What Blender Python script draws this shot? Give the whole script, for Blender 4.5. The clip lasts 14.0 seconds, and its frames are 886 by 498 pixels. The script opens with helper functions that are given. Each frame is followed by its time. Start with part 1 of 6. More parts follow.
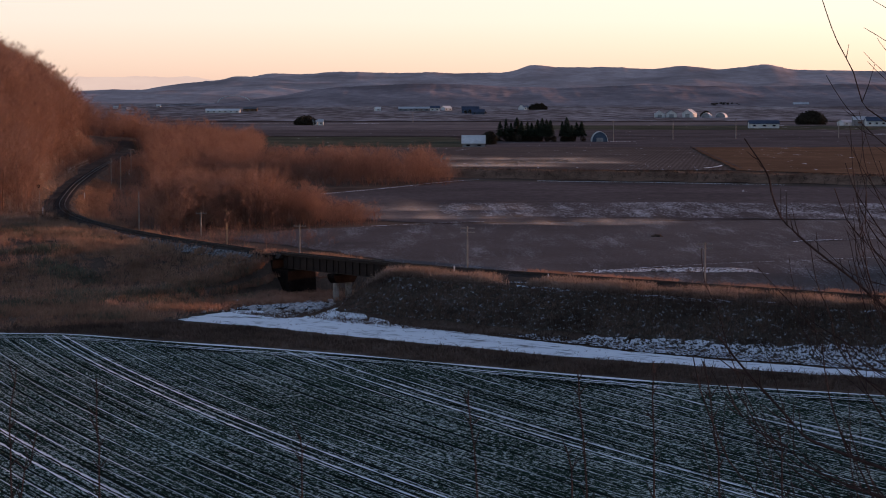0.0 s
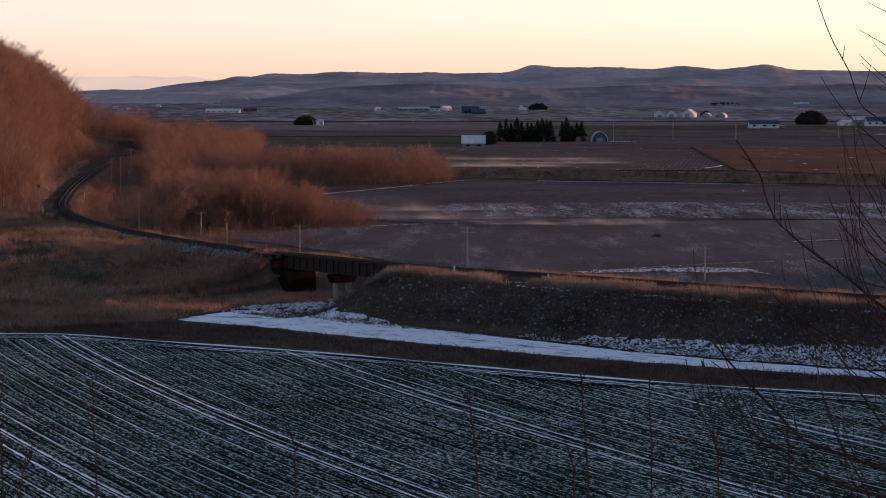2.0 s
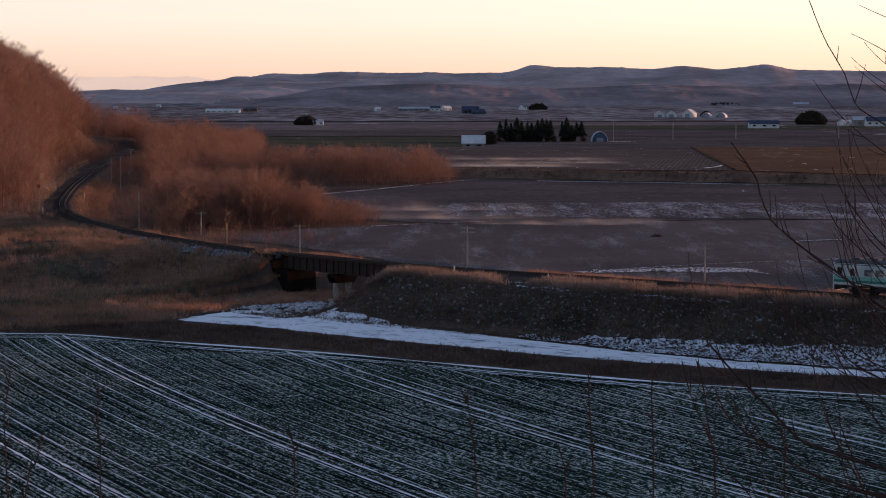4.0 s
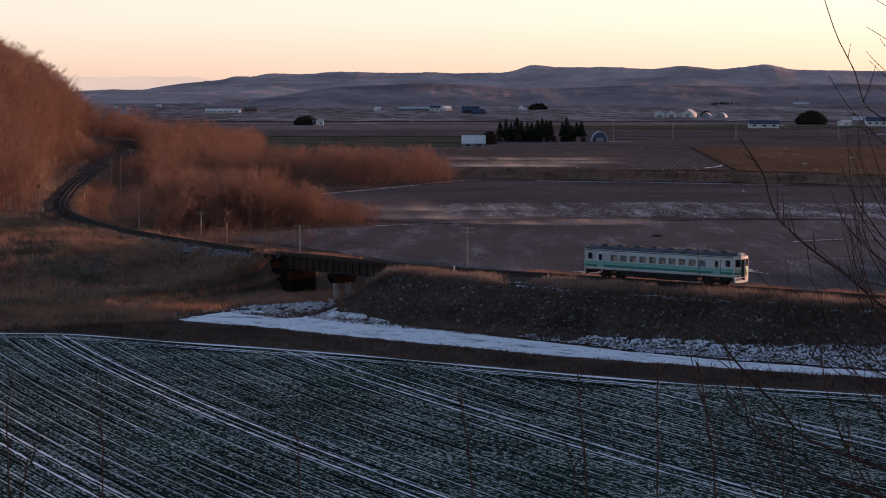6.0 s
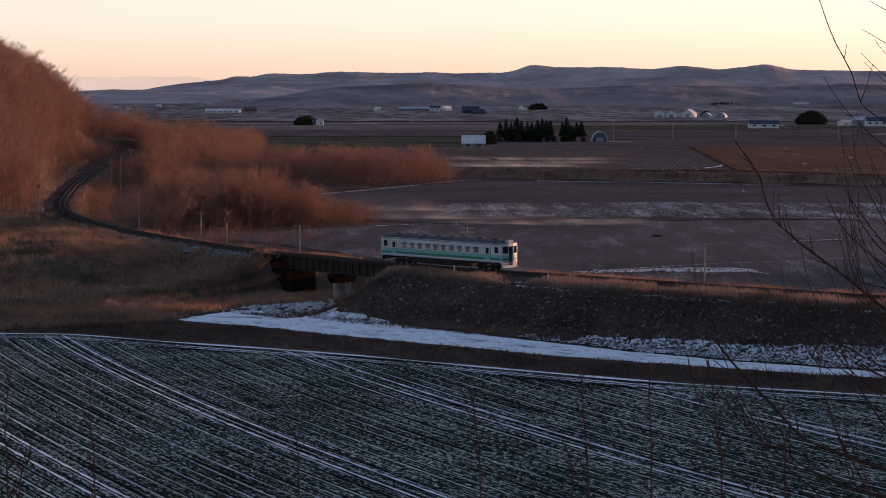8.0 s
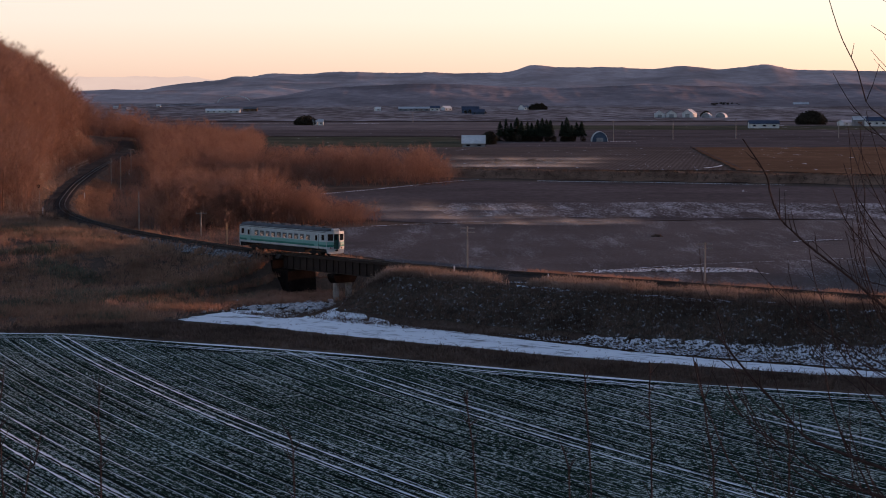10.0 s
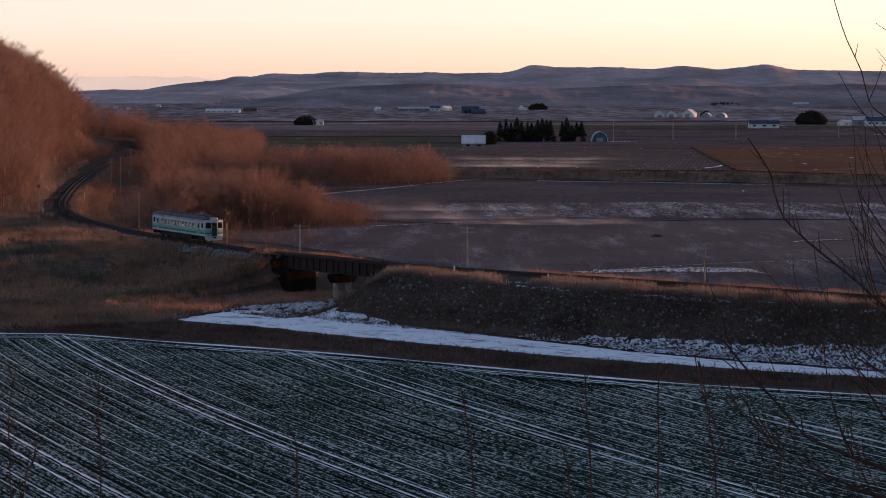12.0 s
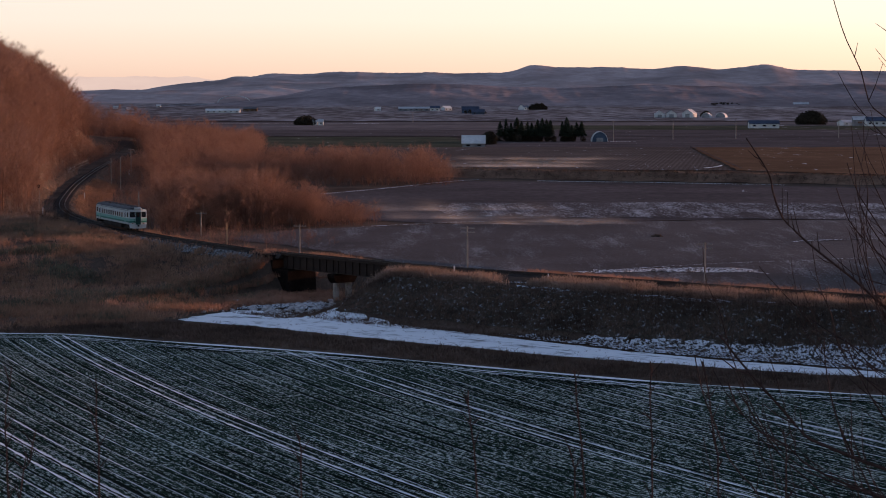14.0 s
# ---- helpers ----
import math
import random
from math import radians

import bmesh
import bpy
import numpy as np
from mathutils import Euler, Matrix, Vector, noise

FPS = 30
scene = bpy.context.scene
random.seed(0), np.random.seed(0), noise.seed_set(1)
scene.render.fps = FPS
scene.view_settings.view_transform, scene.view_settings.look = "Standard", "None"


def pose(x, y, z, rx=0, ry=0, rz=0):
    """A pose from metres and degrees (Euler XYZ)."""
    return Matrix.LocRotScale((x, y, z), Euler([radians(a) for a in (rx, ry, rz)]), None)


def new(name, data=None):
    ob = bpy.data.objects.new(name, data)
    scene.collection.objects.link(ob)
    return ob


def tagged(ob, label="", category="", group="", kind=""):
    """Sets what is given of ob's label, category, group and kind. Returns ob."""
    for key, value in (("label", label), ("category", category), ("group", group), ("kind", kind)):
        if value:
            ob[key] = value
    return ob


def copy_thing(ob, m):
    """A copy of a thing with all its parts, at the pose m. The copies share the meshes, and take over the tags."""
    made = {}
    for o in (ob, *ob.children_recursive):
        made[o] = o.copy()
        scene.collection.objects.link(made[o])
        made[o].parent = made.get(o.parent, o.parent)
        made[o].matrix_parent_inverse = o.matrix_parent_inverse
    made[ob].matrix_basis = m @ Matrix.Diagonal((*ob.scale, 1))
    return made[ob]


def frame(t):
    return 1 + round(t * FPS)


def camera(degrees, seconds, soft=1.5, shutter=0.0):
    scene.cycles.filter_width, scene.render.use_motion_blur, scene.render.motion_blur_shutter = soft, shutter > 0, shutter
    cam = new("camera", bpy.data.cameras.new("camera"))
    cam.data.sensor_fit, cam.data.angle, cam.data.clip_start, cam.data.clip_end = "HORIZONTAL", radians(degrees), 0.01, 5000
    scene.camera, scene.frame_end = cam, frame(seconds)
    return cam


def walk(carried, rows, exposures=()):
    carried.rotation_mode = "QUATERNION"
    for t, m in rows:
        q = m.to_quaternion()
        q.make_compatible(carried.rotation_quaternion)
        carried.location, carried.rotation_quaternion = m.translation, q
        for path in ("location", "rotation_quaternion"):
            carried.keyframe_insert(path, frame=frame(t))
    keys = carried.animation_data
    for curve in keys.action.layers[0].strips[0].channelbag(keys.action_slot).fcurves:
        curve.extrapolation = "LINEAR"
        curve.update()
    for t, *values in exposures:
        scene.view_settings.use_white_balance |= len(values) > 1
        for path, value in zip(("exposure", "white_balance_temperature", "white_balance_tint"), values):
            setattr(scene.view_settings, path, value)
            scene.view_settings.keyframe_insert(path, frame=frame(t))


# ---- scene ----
CAM_Z = 21.2
cam = camera(23.3, 14.0, soft=1.0)
walk(cam, [(0.0, pose(0, 0, CAM_Z, 90 - 4.036)), (14.0, pose(0, 0, CAM_Z, 90 - 4.036))],
     exposures=[(0.0, 0.0), (14.0, 0.0)])

# ---------------------------------------------------------------- light
SUN_AZ, SUN_EL = 31.0, 4.4      # degrees, azimuth from +x towards +y
world = bpy.data.worlds.new("world")
scene.world = world
world.use_nodes = True
wn = world.node_tree.nodes
sky = wn.new("ShaderNodeTexSky")
sky.sky_type = "NISHITA"
sky.sun_disc = False
sky.sun_elevation = radians(SUN_EL)
sky.sun_rotation = radians(90 - SUN_AZ)
sky.air_density, sky.dust_density, sky.ozone_density = 1.0, 0.6, 2.5
wl = world.node_tree.links
tint = wn.new("ShaderNodeMix")
tint.data_type, tint.blend_type = "RGBA", "MULTIPLY"
tint.inputs[0].default_value = 1.0
tint.inputs[7].default_value = (0.23, 0.19, 0.205, 1)
wl.new(sky.outputs[0], tint.inputs[6])
# afterglow low over the whole horizon
wtc, wsep, wramp = wn.new("ShaderNodeTexCoord"), wn.new("ShaderNodeSeparateXYZ"), wn.new("ShaderNodeValToRGB")
wl.new(wtc.outputs["Generated"], wsep.inputs[0])
wl.new(wsep.outputs["Z"], wramp.inputs[0])
glow = wramp.color_ramp.elements
while len(glow) < 5:
    glow.new(0.5)
for g, (p, c) in zip(glow, ((0.0, (0.52, 0.36, 0.375)), (0.012, (0.55, 0.44, 0.45)), (0.035, (0.575, 0.535, 0.57)), (0.09, (0.55, 0.49, 0.52)), (0.3, (0.085, 0.095, 0.13)))):
    g.position, g.color = p, (*c, 1)
wadd = wn.new("ShaderNodeMix")
wadd.data_type, wadd.blend_type = "RGBA", "ADD"
wadd.inputs[0].default_value = 1.0
wl.new(tint.outputs[2], wadd.inputs[6])
# it fades towards the far side of the sky
wfade, wglow = wn.new("ShaderNodeMapRange"), wn.new("ShaderNodeMix")
wfade.inputs["From Min"].default_value, wfade.inputs["From Max"].default_value = -0.7, 0.6
wfade.inputs["To Min"].default_value, wfade.inputs["To Max"].default_value = 0.5, 1.0
wl.new(wsep.outputs["Y"], wfade.inputs["Value"])
wglow.data_type, wglow.blend_type = "RGBA", "MULTIPLY"
wglow.inputs[0].default_value = 1.0
wl.new(wramp.outputs[0], wglow.inputs[6])
wl.new(wfade.outputs[0], wglow.inputs[7])
wl.new(wglow.outputs[2], wadd.inputs[7])
wl.new(wadd.outputs[2], wn["Background"].inputs["Color"])
wn["Background"].inputs["Strength"].default_value = 1.0

sun = new("sun", bpy.data.lights.new("sun", "SUN"))
sun.data.energy, sun.data.angle, sun.data.color = 5.0, radians(0.6), (1.0, 0.51, 0.33)
sun.rotation_euler = Vector((math.cos(radians(SUN_AZ)) * math.cos(radians(SUN_EL)),
                             math.sin(radians(SUN_AZ)) * math.cos(radians(SUN_EL)),
                             math.sin(radians(SUN_EL)))).to_track_quat("Z", "Y").to_euler()


# ---------------------------------------------------------------- materials
def shader(name, rough=0.9, metal=0.0):
    m = bpy.data.materials.new(name)
    m.use_nodes = True
    nt = m.node_tree
    b = nt.nodes["Principled BSDF"]
    b.inputs["Roughness"].default_value = rough
    b.inputs["Metallic"].default_value = metal
    b.inputs["Specular IOR Level"].default_value = 0.25 if rough < 0.84 else 0.0
    return m, nt, b


def coords(nt, scale=(1, 1, 1), kind="Object"):
    tc = nt.nodes.new("ShaderNodeTexCoord")
    mp = nt.nodes.new("ShaderNodeMapping")
    mp.inputs["Scale"].default_value = scale
    nt.links.new(tc.outputs[kind], mp.inputs["Vector"])
    return mp.outputs[0]


def noise_tex(nt, vec, scale, detail=4.0, rough=0.6):
    n = nt.nodes.new("ShaderNodeTexNoise")
    n.inputs["Scale"].default_value = scale
    n.inputs["Detail"].default_value = detail
    n.inputs["Roughness"].default_value = rough
    nt.links.new(vec, n.inputs["Vector"])
    return n.outputs["Fac"]


def ramp(nt, fac, stops):
    r = nt.nodes.new("ShaderNodeValToRGB")
    el = r.color_ramp.elements
    while len(el) < len(stops):
        el.new(0.5)
    for e, (p, c) in zip(el, stops):
        e.position = p
        e.color = (*c, 1) if len(c) == 3 else c
    nt.links.new(fac, r.inputs[0])
    return r.outputs[0]


def mix(nt, fac, a, b, mode="MIX"):
    n = nt.nodes.new("ShaderNodeMix")
    n.data_type, n.blend_type = "RGBA", mode
    for s, v in ((n.inputs[0], fac), (n.inputs[6], a), (n.inputs[7], b)):
        if hasattr(v, "is_linked"):
            nt.links.new(v, s)
        elif isinstance(v, (int, float)):
            s.default_value = v
        else:
            s.default_value = (*v, 1)
    return n.outputs[2]


def bump(nt, b, height, strength=0.4, dist=0.05):
    n = nt.nodes.new("ShaderNodeBump")
    n.inputs["Strength"].default_value = strength
    n.inputs["Distance"].default_value = dist
    nt.links.new(height, n.inputs["Height"])
    nt.links.new(n.outputs[0], b.inputs["Normal"])


def grainy(name, c0, c1, fine=6.0, coarse=0.3, rough=0.9, metal=0.0, bumps=0.3, bdist=0.03, stain=None, stretch=(1, 1, 1)):
    """Colour between c0 and c1 by a fine grain, shaded by coarse stains."""
    m, nt, b = shader(name, rough, metal)
    v = coords(nt, stretch)
    f = noise_tex(nt, v, fine, 5)
    g = noise_tex(nt, v, coarse, 3)
    col = ramp(nt, f, [(0.3, c0), (0.7, c1)])
    s = stain or tuple(x * 0.55 for x in c0)
    col = mix(nt, ramp(nt, g, [(0.4, (0, 0, 0)), (0.68, (0.75, 0.75, 0.75))]), col, s)
    nt.links.new(col, b.inputs["Base Color"])
    bump(nt, b, f, bumps, bdist)
    return m


def snowy_soil(name, c0, c1, amount, rows=None, fine=0.8, coarse=0.02, streak=(1.5, 0.22, 1), soft=0.06, most=0.9):
    """Bare soil with drifted snow lying in streaks; rows: (degrees, spacing in metres) of plough lines. amount 0..1."""
    m, nt, b = shader(name, 0.95)
    v = coords(nt)
    f = noise_tex(nt, coords(nt, (1, 0.35, 1)), fine, 5, 0.65)
    g = noise_tex(nt, coords(nt, streak), coarse * 8, 4)
    soil = ramp(nt, f, [(0.3, c0), (0.72, c1)])
    big = noise_tex(nt, v, coarse, 3)
    soil = mix(nt, ramp(nt, big, [(0.35, (0, 0, 0)), (0.7, (0.7, 0.7, 0.7))]), soil, tuple(x * 0.6 for x in c0))
    mask = nt.nodes.new("ShaderNodeMath")
    mask.operation = "MULTIPLY_ADD"
    mask.inputs[1].default_value = 1.5
    nt.links.new(f, mask.inputs[0])
    nt.links.new(g, mask.inputs[2])
    half = nt.nodes.new("ShaderNodeMath")
    half.operation = "MULTIPLY"
    half.inputs[1].default_value = 0.6
    nt.links.new(mask.outputs[0], half.inputs[0])
    fac = half.outputs[0]
    if rows:
        mp = coords(nt)
        mp.node.inputs["Rotation"].default_value = (0, 0, radians(rows[0]))
        w = nt.nodes.new("ShaderNodeTexWave")
        w.inputs["Scale"].default_value = 1.0 / rows[1] / 3.1416 * 10 / 2 / 1.6
        w.inputs["Distortion"].default_value = 1.5
        w.inputs["Detail"].default_value = 2
        nt.links.new(mp, w.inputs["Vector"])
        ad = nt.nodes.new("ShaderNodeMath")
        ad.operation = "MULTIPLY_ADD"
        ad.inputs[1].default_value = 0.05
        nt.links.new(w.outputs["Fac"], ad.inputs[0])
        nt.links.new(fac, ad.inputs[2])
        fac = ad.outputs[0]
        soil = mix(nt, ramp(nt, w.outputs["Fac"], [(0.3, (0, 0, 0)), (0.8, (0.45, 0.45, 0.45))]), soil, tuple(x * 0.55 for x in c0))
    hi = 1.05 - amount * 0.35
    white = ramp(nt, fac, [(min(hi - soft, 0.97), (0, 0, 0)), (min(hi + soft * 0.5, 1.0), (most, most, most))])
    nt.links.new(mix(nt, white, soil, (0.72, 0.75, 0.8)), b.inputs["Base Color"])
    bump(nt, b, f, 0.3, 0.05)
    return m


M = {}
M["earth"] = grainy("dead_grass_earth", (0.09, 0.066, 0.054), (0.188, 0.131, 0.0975), 2.5, 0.05, bumps=0.6, bdist=0.15)
M["snow"] = grainy("trodden_snow", (0.8, 0.83, 0.86), (0.93, 0.94, 0.95), 3.0, 0.25, 0.8, stain=(0.66, 0.68, 0.71), stretch=(0.4, 1, 1))
M["twig"] = grainy("bare_twigs", (0.265, 0.149, 0.109), (0.414, 0.247, 0.184), 1.2, 0.13, stain=(0.12, 0.065, 0.05))
M["bark"] = grainy("grey_brown_bark", (0.06, 0.042, 0.034), (0.13, 0.09, 0.068), 8, 0.8)
M["pale_bark"] = grainy("pale_bark", (0.25, 0.18, 0.12), (0.4, 0.3, 0.2), 6, 0.8)
M["grass"] = grainy("dry_grass", (0.264, 0.154, 0.105), (0.462, 0.292, 0.198), 1.5, 0.12)
M["reed"] = grainy("dry_reed", (0.275, 0.187, 0.143), (0.473, 0.341, 0.27), 1.5, 0.12)
def leafy(m):
    """Lets light round thin dry blades and twigs."""
    nt = m.node_tree
    b, out = nt.nodes["Principled BSDF"], nt.nodes["Material Output"]
    tl, mx = nt.nodes.new("ShaderNodeBsdfTranslucent"), nt.nodes.new("ShaderNodeMixShader")
    mx.inputs[0].default_value = 0.4
    nt.links.new(b.inputs["Base Color"].links[0].from_socket, tl.inputs[0])
    nt.links.new(b.outputs[0], mx.inputs[1])
    nt.links.new(tl.outputs[0], mx.inputs[2])
    nt.links.new(mx.outputs[0], out.inputs[0])


for k in ("grass", "reed", "twig"):
    leafy(M[k])
M["weed"] = grainy("dark_weeds", (0.084, 0.0588, 0.0476), (0.252, 0.168, 0.129), 1.5, 0.12)
M["sedge"] = grainy("dull_green_sedge", (0.117, 0.111, 0.078), (0.234, 0.208, 0.15), 1.5, 0.12)
M["russet"] = grainy("russet_weeds", (0.315, 0.169, 0.116), (0.557, 0.327, 0.23), 1.5, 0.12)
leafy(M["russet"])
# farm conifers and groves: dark greens lightened by haze mixed into the colour
M["conifer"] = grainy("hazed_conifer_needles", (0.0272, 0.0306, 0.0221), (0.051, 0.068, 0.0425), 1.5, 0.3)
M["grove"] = grainy("hazed_evergreen_grove", (0.0416, 0.0368, 0.0272), (0.088, 0.0736, 0.0576), 0.6, 0.1)
M["ballast"] = grainy("ballast_stone", (0.039, 0.0325, 0.0299), (0.111, 0.091, 0.0806), 14, 0.4, bumps=0.9, bdist=0.05)
M["rust_steel"] = grainy("rusty_steel", (0.022, 0.014, 0.012), (0.055, 0.032, 0.024), 9, 0.7, 0.7, 0.3, stain=(0.02, 0.016, 0.015))
M["rail_steel"] = grainy("rail_steel", (0.035, 0.025, 0.021), (0.065, 0.05, 0.0425), 20, 2, 0.6, 0.3)
M["sleeper"] = grainy("sleeper_wood", (0.045, 0.035, 0.03), (0.1, 0.08, 0.065), 12, 1.5)
M["concrete"] = grainy("weathered_concrete", (0.14, 0.115, 0.1), (0.27, 0.23, 0.2), 7, 0.5, 0.85, stain=(0.06, 0.05, 0.045))
M["white_paint"] = grainy("off_white_car_paint", (0.48, 0.52, 0.52), (0.58, 0.62, 0.62), 3, 0.35, 0.45, bumps=0.03, stain=(0.38, 0.4, 0.4))
M["green_paint"] = grainy("green_car_paint", (0.02, 0.17, 0.135), (0.03, 0.22, 0.175), 3, 0.35, 0.45, bumps=0.03, stain=(0.02, 0.16, 0.12))
M["pale_green"] = grainy("pale_green_car_paint", (0.16, 0.38, 0.34), (0.2, 0.44, 0.4), 3, 0.35, 0.45, bumps=0.03, stain=(0.18, 0.38, 0.32))
M["roof_grey"] = grainy("sooty_roof", (0.0675, 0.0675, 0.075), (0.128, 0.128, 0.135), 5, 0.6, 0.8)
M["under"] = grainy("grimy_underframe", (0.012, 0.011, 0.011), (0.035, 0.03, 0.028), 8, 1.0, 0.8)
M["lamp_glass"] = grainy("lamp_glass", (0.5, 0.5, 0.45), (0.6, 0.6, 0.55), 8, 1.0, 0.15)
M["dark_green"] = grainy("dark_green_paint", (0.008, 0.045, 0.038), (0.014, 0.065, 0.055), 5, 0.6, 0.5, bumps=0.03)
M["red_lens"] = grainy("red_lens", (0.25, 0.02, 0.015), (0.32, 0.03, 0.02), 8, 1.0, 0.2)
gm, gnt, gb = shader("window_glass", 0.06)
gb.inputs["Base Color"].default_value = (0.012, 0.014, 0.016, 1)
gb.inputs["Specular IOR Level"].default_value = 0.6
M["glass"] = gm
pm = bpy.data.materials.new("sheen_window_pane")
pm.use_nodes = True
pnt = pm.node_tree
pnt.nodes.clear()
p_out, p_mix, p_tr, p_gl, p_fr = [pnt.nodes.new("ShaderNode" + k) for k in ("OutputMaterial", "MixShader", "BsdfTransparent", "BsdfGlossy", "Fresnel")]
p_tr.inputs[0].default_value = (0.5, 0.55, 0.56, 1)
p_gl.inputs["Roughness"].default_value = 0.05
p_fr.inputs["IOR"].default_value = 1.6
pnt.links.new(p_fr.outputs[0], p_mix.inputs[0])
pnt.links.new(p_tr.outputs[0], p_mix.inputs[1])
pnt.links.new(p_gl.outputs[0], p_mix.inputs[2])
pnt.links.new(p_mix.outputs[0], p_out.inputs[0])
# a whitish film over the pane stands in for light reflected in it
p_df, p_sheen = pnt.nodes.new("ShaderNodeBsdfDiffuse"), pnt.nodes.new("ShaderNodeMixShader")
p_df.inputs[0].default_value = (0.62, 0.66, 0.68, 1)
p_sheen.inputs[0].default_value = 0.13
pnt.links.new(p_mix.outputs[0], p_sheen.inputs[1])
pnt.links.new(p_df.outputs[0], p_sheen.inputs[2])
pnt.links.new(p_sheen.outputs[0], p_out.inputs[0])
M["pane"] = pm
M["seat"] = grainy("seat_moquette", (0.03, 0.04, 0.09), (0.06, 0.07, 0.14), 20, 2)
M["lining"] = grainy("cream_interior_lining", (0.45, 0.42, 0.36), (0.55, 0.52, 0.45), 4, 0.5, 0.7)
# very dark concrete of the abutments and the pier cap
M["near_black_concrete"] = grainy("near_black_concrete", (0.012, 0.009, 0.008), (0.032, 0.023, 0.02), 5, 0.4, 0.92)
# pier shafts: sunlight on the concrete is put into this paler colour
M["sun_pale_concrete"] = grainy("sun_pale_concrete", (0.3, 0.25, 0.22), (0.46, 0.39, 0.34), 7, 0.6, 0.85)
M["frosted_stone"] = grainy("frosted_stone", (0.2, 0.15, 0.125), (0.88, 0.88, 0.9), 1.6, 0.5, 0.85, stain=(0.4, 0.38, 0.37))
M["pole"] = grainy("weathered_pole", (0.28, 0.24, 0.21), (0.44, 0.39, 0.34), 6, 0.7)
# both hill colours are paler than bare woods: distance haze is painted in
M["hill"] = grainy("hazed_far_hill", (0.42, 0.325, 0.31), (0.58, 0.47, 0.45), 0.05, 0.006, bumps=0.12, bdist=3.0)
M["front_hill"] = grainy("hazed_wooded_foothill", (0.27, 0.21, 0.21), (0.4, 0.32, 0.315), 0.06, 0.008, bumps=0.25, bdist=3.0)
M["wall_white"] = grainy("white_siding", (0.62, 0.62, 0.62), (0.75, 0.75, 0.74), 1.0, 0.15, stain=(0.5, 0.5, 0.5))
M["wall_grey"] = grainy("grey_siding", (0.24, 0.24, 0.25), (0.34, 0.34, 0.35), 1.0, 0.15)
M["wall_blue"] = grainy("blue_siding", (0.07, 0.1, 0.15), (0.1, 0.135, 0.19), 1.0, 0.15)
M["wall_brown"] = grainy("brown_boards", (0.1, 0.065, 0.045), (0.18, 0.12, 0.085), 1.0, 0.15)
M["roof_tin"] = grainy("pale_tin_roof", (0.42, 0.43, 0.45), (0.58, 0.58, 0.6), 0.8, 0.1, 0.5, stain=(0.3, 0.3, 0.31))
M["roof_dark"] = grainy("dark_tin_roof", (0.06, 0.06, 0.07), (0.12, 0.12, 0.13), 0.8, 0.1, 0.6)
M["roof_blue"] = grainy("blue_tin_roof", (0.035, 0.05, 0.09), (0.055, 0.075, 0.12), 0.8, 0.1, 0.5)


# ---------------------------------------------------------------- building blocks
def mesh_ob(name, verts, faces, material, parent=None, smooth=False):
    me = bpy.data.meshes.new(name)
    me.from_pydata(verts if isinstance(verts, list) else verts.tolist(), [], faces if isinstance(faces, list) else faces.tolist())
    me.materials.append(material)
    if smooth:
        me.polygons.foreach_set("use_smooth", [True] * len(me.polygons))
    me.update()
    ob = new(name, me)
    ob.parent = parent
    return ob


def part(name, bm, material, parent, label=""):
    me = bpy.data.meshes.new(name)
    bm.normal_update()
    bm.to_mesh(me)
    bm.free()
    me.materials.append(material)
    ob = new(name, me)
    ob.parent = parent
    return tagged(ob, label)


def thing(name, m, label, category, group=""):
    ob = new(name)
    ob.matrix_basis = m
    ob.empty_display_size = 0.2
    return tagged(ob, label, category, group)


def box(bm, c, s, bev=0.0, rot=None):
    r = bmesh.ops.create_cube(bm, size=1.0, matrix=Matrix.Translation(c) @ (rot or Matrix()) @ Matrix.Diagonal((*s, 1)))
    if bev:
        es = list({e for v in r["verts"] for e in v.link_edges})
        bmesh.ops.bevel(bm, geom=es, offset=bev, segments=1, affect="EDGES", profile=0.5)
    return bm


def rod(bm, a, b, r0, r1=None, n=8):
    a, b = Vector(a), Vector(b)
    d = b - a
    q = d.to_track_quat("Z", "Y").to_matrix().to_4x4()
    bmesh.ops.create_cone(bm, cap_ends=True, segments=n, radius1=r0, radius2=r0 if r1 is None else r1, depth=d.length,
                          matrix=Matrix.Translation((a + b) / 2) @ q)
    return bm


def extrude(bm, pts, axis, lo, hi):
    """A closed 2D outline pushed along an axis: 'x' takes (y, z) points, 'y' takes (x, z), 'z' takes (x, y)."""
    def put(p, t):
        return {"x": (t, p[0], p[1]), "y": (p[0], t, p[1]), "z": (p[0], p[1], t)}[axis]
    a = [bm.verts.new(put(p, lo)) for p in pts]
    b = [bm.verts.new(put(p, hi)) for p in pts]
    bm.faces.new(a)
    bm.faces.new(b[::-1])
    for i in range(len(pts)):
        j = (i + 1) % len(pts)
        bm.faces.new((a[j], a[i], b[i], b[j]))
    bmesh.ops.recalc_face_normals(bm, faces=bm.faces[:])
    return bm


def smooth01(t):
    t = np.clip(t, 0, 1)
    return t * t * (3 - 2 * t)


# ---------------------------------------------------------------- plan: track, ground
TRACK = [(150, 142.4), (100, 184.5), (45.5, 230.5), (19, 253.2), (6.3, 263.9), (-2.2, 271.5), (-23.6, 297.0), (-30.2, 306.8),
         (-42.1, 328.0), (-52.9, 351.0), (-64.5, 381), (-74.5, 420), (-84.2, 483), (-95, 568), (-109.4, 702), (-124, 870)]


